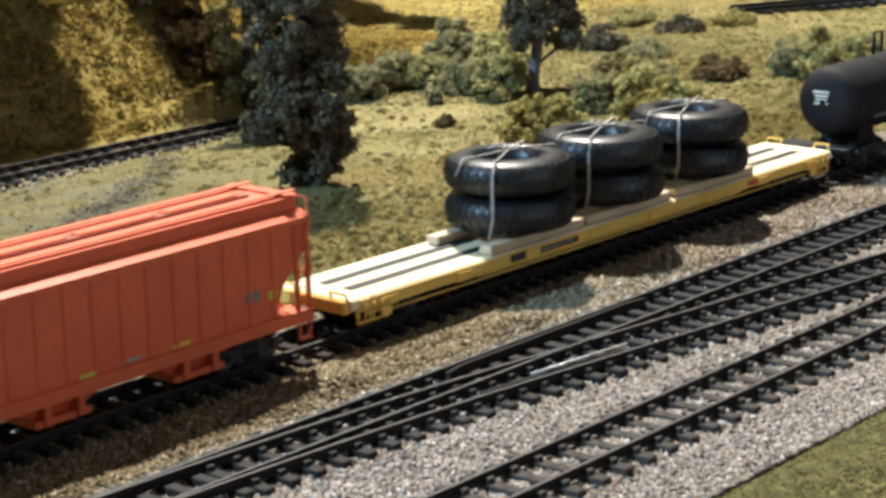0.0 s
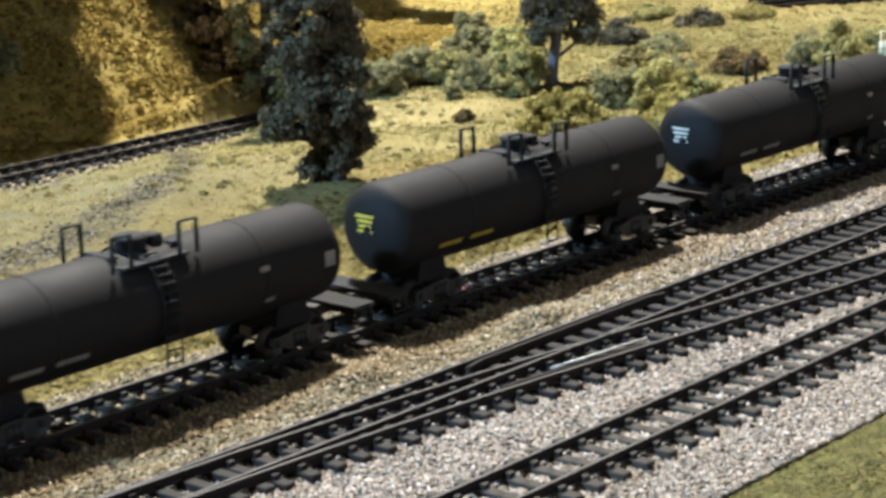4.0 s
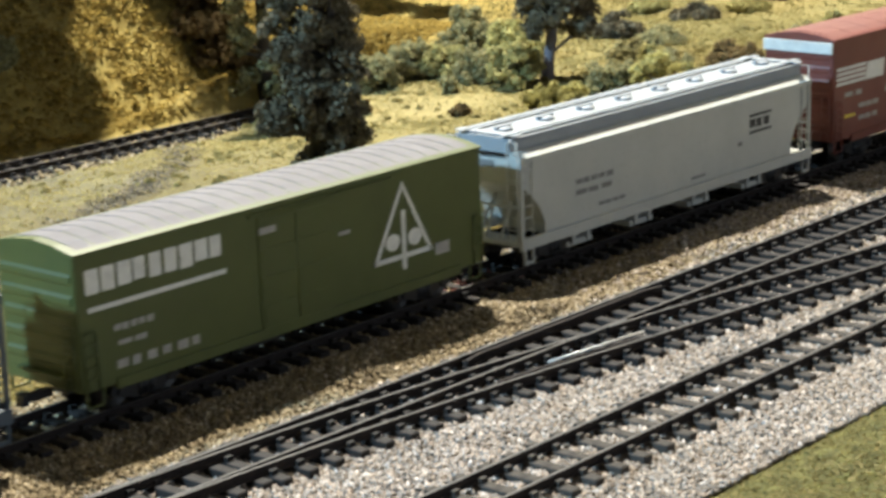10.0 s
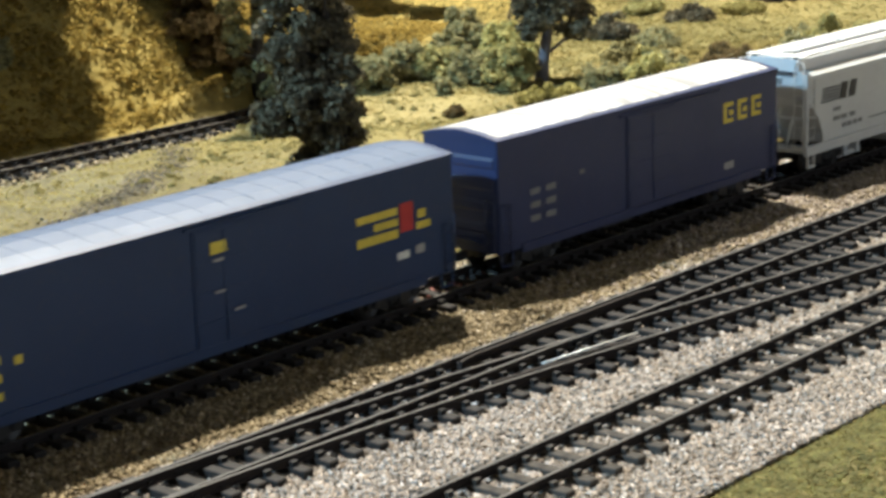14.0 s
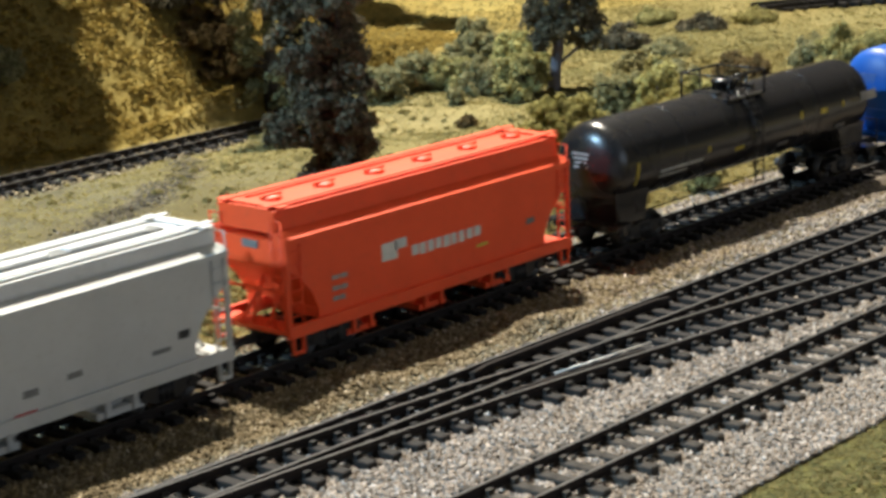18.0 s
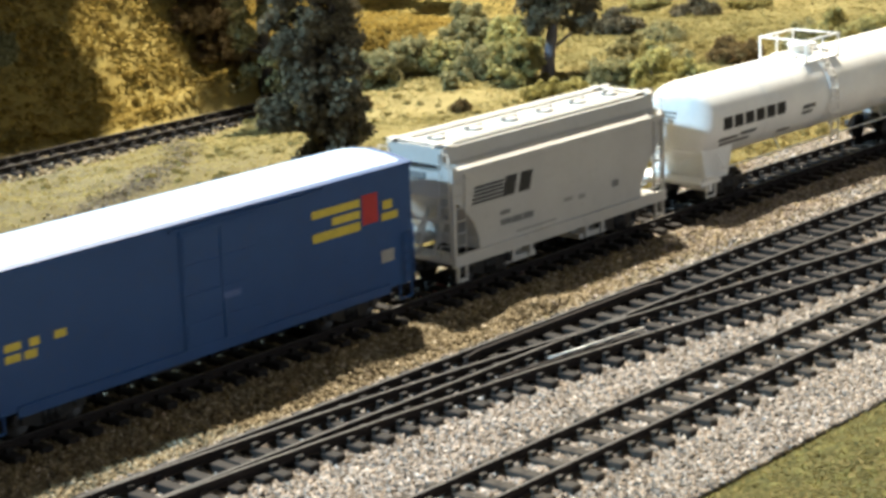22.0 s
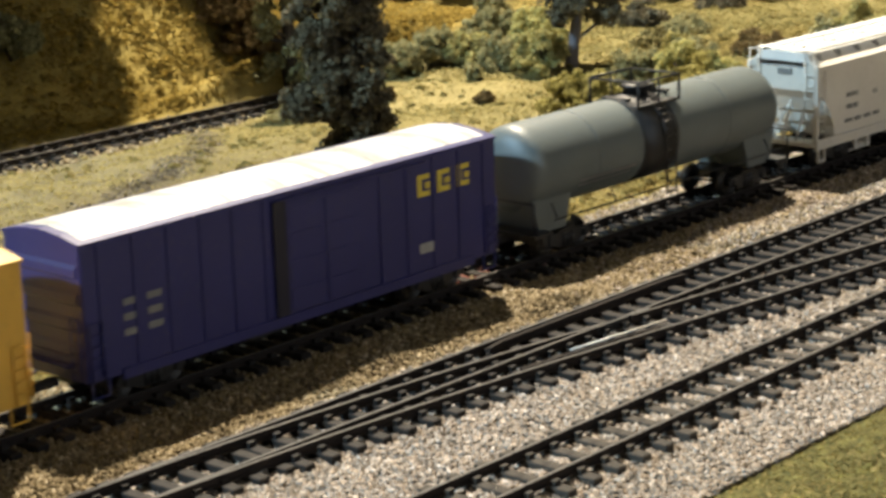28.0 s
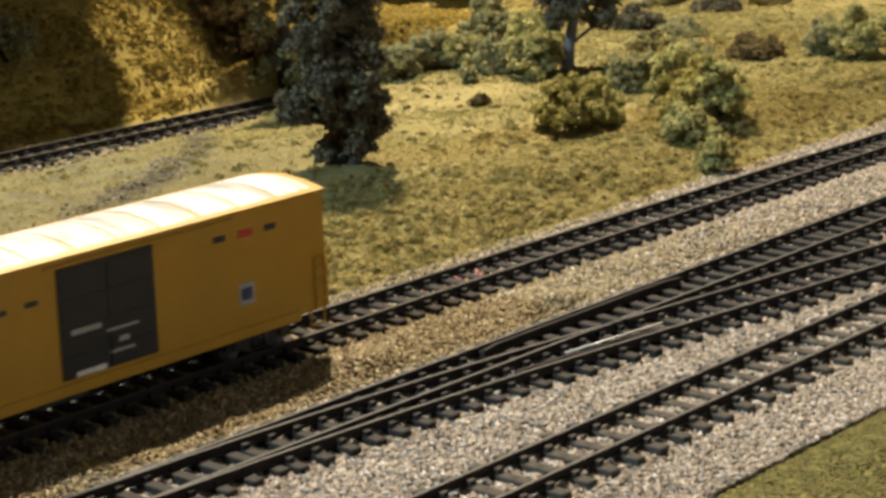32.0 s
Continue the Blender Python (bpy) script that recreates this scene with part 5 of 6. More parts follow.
    m = part("manway", turned(bmesh.new(), [(t - 0.002, 0.0048), (t + 0.0028, 0.0048), (t + 0.0028, 0.0055), (t + 0.0036, 0.0055), (t + 0.0044, 0.0035)], "z", 22), walk_mat, car)
    part("valve_box", soften(boxes((0.006, 0.0105, -0.003, 0.003, t - 0.002, t + 0.0030)), 0.0005, 1), walk_mat, m)
    pl = part("platform", boxes((-0.013, 0.013, -0.0115, -0.0060, t - 0.0030, t - 0.0022), (-0.013, 0.013, 0.0060, 0.0115, t - 0.0030, t - 0.0022), (-0.013, -0.010, -0.006, 0.006, t - 0.0005, t + 0.0003),
                              (0.011, 0.014, -0.006, 0.006, t - 0.0005, t + 0.0003)), walk_mat, car)
    if style == "funnel":
        for x in (-0.013, 0.013):
            for y in (-0.0112, 0.0112) if x < 0 else (-0.0112,):
                part("hoop", bars([[(x - 0.0035, y, t - 0.003), (x - 0.0035, y, t + 0.0075), (x + 0.0035, y, t + 0.0075), (x + 0.0035, y, t - 0.003)]], 0.0008, 6), walk_mat, pl)
    else:
        for y in (-0.0115, 0.0115):
            part("hoop", bars([[(-0.013, y, t - 0.003), (-0.013, y, t + 0.0070), (0.013, y, t + 0.0070), (0.013, y, t - 0.003)]], 0.00058, 6), walk_mat, pl)
            part("hoop_post", bars([[(0, y, t - 0.003), (0, y, t + 0.0070)]], 0.00045, 5), walk_mat, pl)
        for x in (-0.013, 0.013):
            part("hoop_bar", bars([[(x, -0.0115, t + 0.0070), (x, 0.0115, t + 0.0070)]], 0.00045, 5), walk_mat, pl)
    for s in (-1, 1):
        runs, n = [], 9
        for k in range(n):
            a = radians(62 - 74 * k / (n - 1))
            y, z = s * (R + 0.0012) * math.cos(a), zc + (R + 0.0012) * math.sin(a)
            if a < 0:
                y = s * (R + 0.0012)
            runs.append([(-0.0030, y, z), (0.0030, y, z)])
        low = [[(-0.003, s * (R + 0.0012), z), (0.003, s * (R + 0.0012), z)] for z in (0.0245, 0.0205, 0.0165, 0.0125)]
        stile = [[(x, s * (R + 0.0012) * math.cos(radians(q)), zc + (R + 0.0012) * math.sin(radians(q))) for q in (62, 45, 30, 15, 0)] + [(x, s * (R + 0.0012), 0.0115)] for x in (-0.003, 0.003)]
        lad = part("ladder", bars(stile, 0.00035, 5), walk_mat, car)
        for run in runs + low:
            part("rung", bars([run], 0.00035, 5), walk_mat, lad)
    for mk in marks:
        barrel_mark(car, L, R, zc, *mk)
    if head_mark:
        for i, (zz, ww) in enumerate(((0.0045, 0.0040), (0.0028, 0.0034), (0.0011, 0.0028), (-0.0006, 0.0034))):
            part("head_marking", boxes((-L + R * 0.004, -L + R * 0.13, -ww + 0.001, ww + 0.001, zc + zz, zc + zz + 0.0010)), head_mark, car)
    running_gear(car, length, 0.022, 0.004 + sill * 0.75)
    return car


def flatcar(length):
    car = tagged(new("flatcar"), "long yellow flatcar with black deck strips loaded with tyres", "flatcar", "freight cars of the train")
    mat = paint("flatcar_yellow", (0.78, 0.50, 0.10), 0.45)
    deck_mat = paint("flatcar_deck", (0.80, 0.70, 0.46), 0.5)
    L, top = length / 2, 0.0130
    prof = [(-HW, top - 0.0036), (-HW, top - 0.0006), (-HW + 0.0006, top), (HW - 0.0006, top), (HW, top - 0.0006), (HW, top - 0.0036), (HW - 0.003, top - 0.0040), (-HW + 0.003, top - 0.0040)]
    bm = prism(bmesh.new(), prof, -L, L)
    part("deck", bm, deck_mat, car)
    for s in (-1, 1):
        part("side_sill", boxes((-L + 0.004, L - 0.004, s * HW - 0.0005, s * HW + 0.0005, top - 0.0046, top - 0.0007)), mat, car)
        # fish-belly of the side sill
        part("fish_belly", prism(bmesh.new(), [(-L * 0.70, top - 0.0046), (L * 0.70, top - 0.0046), (L * 0.52, top - 0.0072), (-L * 0.52, top - 0.0072)], s * HW * 0.8 - 0.0005, s * HW * 0.8 + 0.0005, "y"), mat, car)
        for k in range(8):
            x = -L + 0.018 + (length - 0.036) * k / 7
            part("stake_pocket", soften(boxes((x - 0.004, x + 0.004, s * HW - 0.0012, s * HW + 0.0012, top - 0.0050, top - 0.0016)), 0.0003, 1), mat, car)
        for d in (-1, 1):
            x = d * (L - 0.006)
            part("sill_step", bars([[(x - 0.003, s * HW, top - 0.003), (x - 0.003, s * HW, 0.0046), (x + 0.003, s * HW, 0.0046), (x + 0.003, s * HW, top - 0.003)]], 0.0007, 5), mat, car)
        part("air_line", bars([[(-L + 0.02, s * HW * 0.96, 0.0060), (L - 0.02, s * HW * 0.96, 0.0060)]], 0.0004, 5), mat, car)
    for y in (-0.0058, 0.0058):
        for a, b in ((-L + 0.010, -L + 0.090), (L - 0.090, L - 0.010), (-L + 0.095, L - 0.095)):
            part("deck_strip", boxes((a, b, y - 0.0021, y + 0.0021, top - 0.0002, top + 0.0003)), BLACK, car, "black rubbing strip")
    for d in (-1, 1):
        part("end_sill", soften(boxes((d * L - 0.0015, d * L + 0.0015, -HW * 0.9, HW * 0.9, top - 0.0050, top - 0.0004)), 0.0004, 1), mat, car)
        part("grab_iron", bars([[(d * (L - 0.001), y, top - 0.002), (d * (L + 0.0012), y, top + 0.0022), (d * (L + 0.0012), y + 0.007, top + 0.0022), (d * (L - 0.001), y + 0.007, top - 0.002)] for y in (-0.0155, 0.0085)], 0.0005, 5), mat, car)
        part("end_ladder", bars([[(d * (L - 0.0055 - 0.004 * k), -HW - 0.0012, top - 0.002), (d * (L - 0.0055 - 0.004 * k), -HW - 0.0012, 0.0050)] for k in range(3)] + [[(d * (L - 0.0055), -HW - 0.0012, z), (d * (L - 0.0135), -HW - 0.0012, z)] for z in (0.0050, 0.0078)], 0.00045, 5), mat, car)
        part("brake_wheel", turned(bmesh.new(), [(-HW - 0.0012, 0.0026), (-HW - 0.0004, 0.0030), (-HW - 0.0004, 0.0020)], "y", 16, (d * (L - 0.016), 0, top - 0.0060)), mat, car)
    part("centre_sill", boxes((-L + 0.01, L - 0.01, -0.004, 0.004, 0.0062, 0.0092)), BLACK, car)
    sign(car, length, top - 0.0044, top - 0.0010, [(0.27, 0.30, 0.1, 0.9, W_BLACK), (0.31, 0.40, 0.15, 0.75, W_BLACK), (0.315, 0.395, 0.35, 0.55, W_WHITE), (0.78, 0.80, 0.2, 0.8, W_RED)], -HW - 0.0005)
    running_gear(car, length, 0.026)
    return car


RUBBER = plain("black_tyre_rubber", (0.007, 0.007, 0.008), 0.42, scale=250, amount=0.5)
STRING = plain("grey_string", (0.42, 0.38, 0.33), 0.8, scale=900, amount=0.3)
TIMBER = plain("bare_pale_timber", (0.52, 0.42, 0.28), 0.75, scale=200, amount=0.25)
TYRE_R, TYRE_H = 0.0240, 0.0140


def tyre():
    ob = tagged(new("tyre"), "big black rubber earthmover tyre stacked flat", "tyre", "tyres on the flatcar")
    R, H = TYRE_R, TYRE_H
    prof = [(0.10 * H, 0.50 * R), (0.02 * H, 0.62 * R), (0.06 * H, 0.82 * R), (0.16 * H, 0.93 * R), (0.30 * H, 0.985 * R), (0.5 * H, R), (0.70 * H, 0.985 * R), (0.84 * H, 0.93 * R), (0.94 * H, 0.82 * R), (0.98 * H, 0.62 * R), (0.90 * H, 0.50 * R), (0.5 * H, 0.47 * R)]
    bm = bmesh.new()
    n, rings = 56, []
    for z, r in prof:
        rings.append([bm.verts.new((r * math.cos(math.tau * i / n), r * math.sin(math.tau * i / n), z)) for i in range(n)])
    for a, b in zip(rings, rings[1:] + rings[:1]):
        for i in range(n):
            bm.faces.new((a[i], a[(i + 1) % n], b[(i + 1) % n], b[i])).smooth = True
    bmesh.ops.recalc_face_normals(bm, faces=bm.faces)
    part("casing", bm, RUBBER, ob)
    lug = bmesh.new()
    for i in range(40):
        for s in (0, 1):
            a = math.tau * (i + 0.5 * s) / 40
            rows = []
            for zz, r in ((0.13, 0.925), (0.28, 0.985), (0.47, 1.006)):
                zz = zz * H if s == 0 else (1 - zz) * H
                rows.append([lug.verts.new((k * R * math.cos(a + w), k * R * math.sin(a + w), zz)) for k, w in ((r - 0.03, -0.050), (r + 0.011, -0.038), (r + 0.011, 0.038), (r - 0.03, 0.050))])
            for p, q in zip(rows, rows[1:]):
                for k in range(3):
                    lug.faces.new((p[k], p[k + 1], q[k + 1], q[k]))
            lug.faces.new(rows[0]), lug.faces.new(rows[-1])
    bmesh.ops.recalc_face_normals(lug, faces=lug.faces)
    part("tread", lug, RUBBER, ob, "blocky tread lugs")
    return ob


# ------------------------------------------------------------ the train: places along the train of both body ends
TRAIN = []


def couple(ob, a, b):
    TRAIN.append((ob, (a + b) / 2, 0.0, 0.0, 0.0))


ORANGE, ORANGE2, CREAM, GREY_D, GREY_L, GREY_N, OFFWHITE = (0.68, 0.125, 0.042), (0.88, 0.088, 0.020), (0.82, 0.73, 0.52), (0.062, 0.082, 0.108), (0.42, 0.43, 0.40), (0.50, 0.51, 0.50), (0.62, 0.59, 0.53)
YELLOW, MAROON, GREEN, BROWN, BLUE, BLUE2 = (0.68, 0.39, 0.060), (0.070, 0.016, 0.020), (0.070, 0.085, 0.022), (0.145, 0.040, 0.030), (0.009, 0.030, 0.090), (0.014, 0.065, 0.20)


def mark_ns(u, v, w, h, mat):
    """Five speed stripes running into two slanted plain blocks."""
    polys = []
    for i in range(5):
        y = v + h * (0.03 + i * 0.19)
        polys.append(([(u + 0.012 * w * i, y), (u + 0.50 * w, y), (u + 0.53 * w, y + h * 0.11), (u + 0.012 * w * i, y + h * 0.11)], mat))
    for p in (0.50, 0.76):
        polys.append(([(u + p * w, v), (u + (p + 0.19) * w, v), (u + (p + 0.25) * w, v + h), (u + (p + 0.06) * w, v + h)], mat))
    return polys


def disc(u, v, ru, rv, n=20):
    return [(u + ru * math.cos(math.tau * i / n), v + rv * math.sin(math.tau * i / n)) for i in range(n)]


def build_train():
    # orange hopper at the head of the view
    couple(hopper("bright orange rib-sided covered hopper car", 0.200, ORANGE, 3, z0=0.0120, z1=0.0475, top=0.0522, hatch="trough", ribs=19,
                  marks=[(0.855, 0.885, 0.30, 0.40, W_GREY), (0.905, 0.925, 0.28, 0.36, W_YELLOW), (0.70, 0.735, 0.11, 0.15, W_YELLOW), (0.60, 0.635, 0.12, 0.15, W_DIM), (0.52, 0.55, 0.10, 0.14, W_YELLOW)]), 0.2509, 0.4509)
    fl, fr = 0.4699, 0.7743
    flat = flatcar(fr - fl)
    couple(flat, fl, fr)
    base = 0.0168
    for k, u in enumerate((0.571, 0.628, 0.687)):
        for lvl in (0, 1):
            t = tyre()
            TRAIN.append((t, u + 0.0006 + 0.0008 * lvl * (-1) ** k, 0.0006 * lvl - 0.0018, base + lvl * TYRE_H * 0.985, 23.0 * k + 40 * lvl))
        top = base + 2 * TYRE_H
        r = TYRE_R + 0.0006
        for way, lab in (((0.97, -0.22), "thin grey string tied along the stack of tyres"), ((0.91, 0.42), "thin grey string tied across the stack of tyres")):
            n = Vector((way[0], way[1], 0)).normalized()
            a, b = n * r, n * -r
            pts = [(a.x * 0.98, a.y * 0.72, 0.0145), (a.x, a.y, base + 0.008), (a.x, a.y, top - 0.006), (a.x * 0.86, a.y * 0.86, top - 0.0002), (0.0, 0.0, top + 0.0006),
                   (b.x * 0.86, b.y * 0.86, top - 0.0002), (b.x, b.y, top - 0.006), (b.x, b.y, base + 0.008), (b.x * 0.98, b.y * 0.72, 0.0145)]
            if way[1] < 0:
                pts = pts[2:7]
            s = tagged(new("tie_string"), lab, "string", "strings round the tyres")
            part("cord", bars([pts], 0.00042, 6), STRING, s)
            if way[1] > 0:
                part("knot", turned(bmesh.new(), [(-0.0008, 0.0003), (-0.0004, 0.0010), (0.0004, 0.0010), (0.0008, 0.0003)], "z", 10, (0, 0, top + 0.0008)), STRING, s)
            part("loose_end", bars([[(0.0, 0.0, top + 0.0008), (n.x * -0.004 + 0.002, n.y * -0.004 + 0.002, top + 0.0026), (n.x * -0.010 + 0.003, n.y * -0.010 + 0.002, top + 0.0016)]], 0.00036, 6), STRING, s)
            TRAIN.append((s, u + 0.0006, -0.0018, 0.0, 0.0))
        for y in (-0.0125, 0.0125):
            b = tagged(new("timber_block"), "pale bare timber bearer under the tyres", "timber", "timber under the tyres")
            part("beam", soften(boxes((-0.0275, 0.0275, -0.0028, 0.0028, 0.0133, 0.0167)), 0.0004, 1), TIMBER, b)
            TRAIN.append((b, u - 0.001, y - 0.0012, 0.0, 0.0))
    # four black tank cars
    BLK, BLK_WALK = (0.010, 0.009, 0.010), plain("matt_black_walkway", (0.010, 0.010, 0.011), 0.9)
    for k, (a, b) in enumerate(((0.7848, 0.9641), (0.9641, 1.1477), (1.1458, 1.3306), (1.3325, 1.5148))):
        y = W_YELLOW if k == 2 else W_DIM
        couple(tank("matt black tank car with hooped manway platform", 0.158, BLK, 0.0160, 0.0293, style="funnel", rough=0.66, walk_mat=BLK_WALK, rails=False,
                    head_mark=W_YELLOW if k == 2 else W_WHITE, marks=[(0.13, 0.205, -31, -24, y), (0.235, 0.31, -31, -24, y), (0.92, 0.95, -8, 10, W_DIM), (0.74, 0.765, 8, 14, W_DIM), (0.76, 0.785, -32, -25, W_DIM)]), a - 0.001, b - 0.001)
    couple(hopper("cream two-bay covered hopper with black plain logo block", 0.1231, CREAM, 2, z0=0.0108, z1=0.0460, top=0.0505, gussets=7, hatch="trough",
                  marks=[(0.565, 0.745, 0.38, 0.405, W_BLACK), (0.675, 0.71, 0.27, 0.32, W_BLACK)] + words(0.567, 0.755, 0.45, 0.64, 3, W_BLACK) + words(0.165, 0.305, 0.52, 0.60, 4, W_GREY) + words(0.163, 0.315, 0.38, 0.45, 2, W_GREY, 0.1)
                  + words(0.2, 0.44, 0.16, 0.19, 5, W_DIM)), 1.5258, 1.6489)
    w = W_DIM
    box = boxcar("maroon double-door boxcar with white plain discs and white roof", 0.1837, MAROON, ROOF_ZINC, gap=0.03, doors=((0.35, 0.495, 0.06, 0.93, None), (0.50, 0.65, 0.06, 0.93, None)),
                 marks=[(0.410, 0.448, 0.42, 0.56, w, 1), (0.562, 0.604, 0.44, 0.56, w, 1)] + words(0.12, 0.18, 0.40, 0.45, 2, w) + words(0.12, 0.17, 0.30, 0.36, 1, w) + words(0.12, 0.29, 0.15, 0.19, 5, w) + words(0.12, 0.25, 0.22, 0.25, 3, w)
                 + [(0.23, 0.25, 0.42, 0.46, w), (0.69, 0.70, 0.36, 0.42, w)])
    for u in (0.428, 0.581):
        slanted(box, 0.1837, 0.0098, 0.0510, disc(u, 0.765, 0.021, 0.09), W_WHITE, -HW - 0.0008)
    couple(box, 1.6708, 1.8545)
    couple(hopper("dark blue-grey covered hopper with a white plain disc", 0.1780, GREY_D, 3, z0=0.0100, z1=0.0478, top=0.0536, hatch="trough", roof_color=(0.14, 0.155, 0.175),
                  logo=[(disc(0.688, 0.655, 0.030, 0.14), W_WHITE)], marks=words(0.665, 0.715, 0.42, 0.47, 2, w) + [(0.48, 0.54, 0.22, 0.32, w), (0.186, 0.264, 0.34, 0.38, w), (0.22, 0.26, 0.27, 0.30, w), (0.275, 0.31, 0.26, 0.29, w), (0.13, 0.16, 0.27, 0.33, w),
                  (0.26, 0.275, 0.47, 0.51, w), (0.36, 0.375, 0.44, 0.48, w), (0.80, 0.83, 0.34, 0.38, w), (0.86, 0.90, 0.34, 0.40, w), (0.93, 0.96, 0.32, 0.38, w), (0.66, 0.77, 0.26, 0.28, w)]), 1.8749, 2.0529)
    green = boxcar("olive green boxcar with white plain lettering blocks and triangle", 0.1795, GREEN, paint("grey_ribbed_roof", (0.15, 0.138, 0.142), 0.8), rib_n=5, roof_ribs=24, gap=0.06, doors=((0.40, 0.58, 0.05, 0.93, None),),
                   marks=[(0.022, 0.323, 0.575, 0.61, W_WHITE), (0.40, 0.44, 0.79, 0.84, w, 1), (0.56, 0.57, 0.62, 0.65, w), (0.60, 0.63, 0.60, 0.63, w), (0.86, 0.90, 0.20, 0.30, w)] + words(0.02, 0.322, 0.70, 0.88, 9, W_WHITE, 0.20, 4)
                   + words(0.073, 0.16, 0.39, 0.44, 5, w) + words(0.08, 0.15, 0.28, 0.32, 2, w) + words(0.074, 0.27, 0.11, 0.18, 6, w, 0.4))
    for poly in ([(0.687, 0.26), (0.697, 0.26), (0.770, 0.82), (0.772, 0.90)], [(0.772, 0.90), (0.774, 0.82), (0.844, 0.26), (0.854, 0.26)], [(0.687, 0.26), (0.854, 0.26), (0.850, 0.30), (0.693, 0.30)], [(0.767, 0.17), (0.778, 0.17), (0.778, 0.66), (0.767, 0.66)],
                 disc(0.742, 0.415, 0.019, 0.07), disc(0.803, 0.415, 0.019, 0.07)):
        slanted(green, 0.1795, 0.0098, 0.0510, poly, W_WHITE)
    couple(green, 2.0784, 2.2579)
    couple(hopper("pale grey four-bay covered hopper with dark square emblem", 0.1936, GREY_L, 4, z0=0.0100, z1=0.0445, top=0.0498, hatch="round", roof_color=(0.27, 0.29, 0.31), marks=[(0.765, 0.846, 0.69, 0.72, W_BLACK), (0.765, 0.846, 0.49, 0.52, W_BLACK)] + words(0.765, 0.846, 0.55, 0.66, 3, W_BLACK, 0.3)
                  + words(0.17, 0.29, 0.50, 0.56, 5, W_GREY) + words(0.17, 0.29, 0.38, 0.44, 3, W_GREY) + words(0.24, 0.33, 0.20, 0.24, 4, W_GREY) + [(0.72, 0.735, 0.38, 0.43, W_GREY), (0.55, 0.60, 0.16, 0.19, W_GREY)]), 2.2796, 2.4732)
    nb = boxcar("long red-brown boxcar with white striped emblem and painted-light end band", 0.2105, BROWN, paint("red_brown_roof", (0.17, 0.062, 0.048), 0.5), z0=0.0118, z1=0.0564, rib_n=6, doors=((0.371, 0.479, 0.04, 0.95, None), (0.522, 0.638, 0.04, 0.95, None)), end_lit=W_WHITE,
                marks=[(0.013, 0.124, 0.55 + 0.048 * i, 0.58 + 0.048 * i, W_WHITE) for i in range(4)] + words(0.045, 0.13, 0.42, 0.47, 2, w, 0.4) + words(0.10, 0.18, 0.28, 0.33, 3, w, 0.1) + words(0.10, 0.18, 0.16, 0.21, 3, w) + [(0.045, 0.085, 0.22, 0.25, W_YELLOW)]
                + [(0.535, 0.60, 0.78, 0.82, w, 1), (0.56, 0.58, 0.73, 0.75, w, 1), (0.53, 0.555, 0.55, 0.60, w, 1), (0.53, 0.555, 0.42, 0.48, w, 1), (0.56, 0.60, 0.30, 0.33, w, 1), (0.42, 0.465, 0.30, 0.33, w, 1), (0.85, 0.91, 0.20, 0.26, w), (0.90, 0.96, 0.30, 0.34, w), (0.93, 0.96, 0.14, 0.17, w)])
    slanted(nb, 0.2105, 0.0118, 0.0570, [(0.124, 0.54), (0.196, 0.54), (0.201, 0.71), (0.13, 0.71)], W_WHITE)
    slanted(nb, 0.2105, 0.0118, 0.0570, disc(0.215, 0.40, 0.011, 0.04), w)
    couple(nb, 2.4915, 2.7020)
    grid = lambda u, v, du, dv, m: [(u + du * i, u + du * (i + 0.6), v + dv * j, v + dv * (j + 0.45), m) for i in range(2) for j in range(3)]
    hat = lambda u, v, k: [(u, u + 0.085 * k, v + 0.19, v + 0.25, W_YELLOW), (u + 0.035 * k, u + 0.085 * k, v + 0.10, v + 0.16, W_YELLOW), (u, u + 0.085 * k, v, v + 0.07, W_YELLOW), (u + 0.09 * k, u + 0.118 * k, v + 0.03, v + 0.27, W_RED),
                           (u + 0.125 * k, u + 0.155 * k, v + 0.02, v + 0.08, W_YELLOW), (u + 0.128 * k, u + 0.145 * k, v + 0.11, v + 0.18, W_YELLOW)]
    couple(boxcar("long dark blue boxcar with yellow and red marking bars", 0.2239, BLUE, paint("blue_roof", (0.032, 0.066, 0.135), 0.5), rib_n=3, roof_ribs=20, doors=((0.46, 0.57, 0.05, 0.95, None),),
                  marks=grid(0.068, 0.15, 0.043, 0.125, W_YELLOW) + [(0.158, 0.17, 0.37, 0.43, W_YELLOW), (0.49, 0.52, 0.74, 0.83, W_YELLOW, 1), (0.495, 0.515, 0.68, 0.70, W_DIM, 1), (0.495, 0.515, 0.44, 0.46, W_DIM, 1), (0.53, 0.55, 0.27, 0.29, W_DIM, 1),
                  (0.868, 0.895, 0.25, 0.31, W_WHITE), (0.91, 0.93, 0.26, 0.33, w)] + hat(0.782, 0.44, 1.05)), 2.7291, 2.9530)
    couple(boxcar("dark navy boxcar with yellow plain blocks and white roof", 0.1813, (0.017, 0.028, 0.085), ROOF_ZINC, doors=((0.42, 0.60, 0.06, 0.93, None),), marks=grid(0.10, 0.22, 0.05, 0.12, W_GREY) + [(0.26, 0.275, 0.52, 0.56, W_GREY), (0.785, 0.82, 0.14, 0.21, W_DIM)]
                  + [q for i in range(3) for q in ((0.781 + 0.056 * i, 0.793 + 0.056 * i, 0.60, 0.80, W_YELLOW), (0.793 + 0.056 * i, 0.818 + 0.056 * i, 0.76, 0.80, W_YELLOW), (0.793 + 0.056 * i, 0.818 + 0.056 * i, 0.60, 0.64, W_YELLOW), (0.803 + 0.056 * i, 0.818 + 0.056 * i, 0.67, 0.72, W_YELLOW))]), 2.9771, 3.1584)
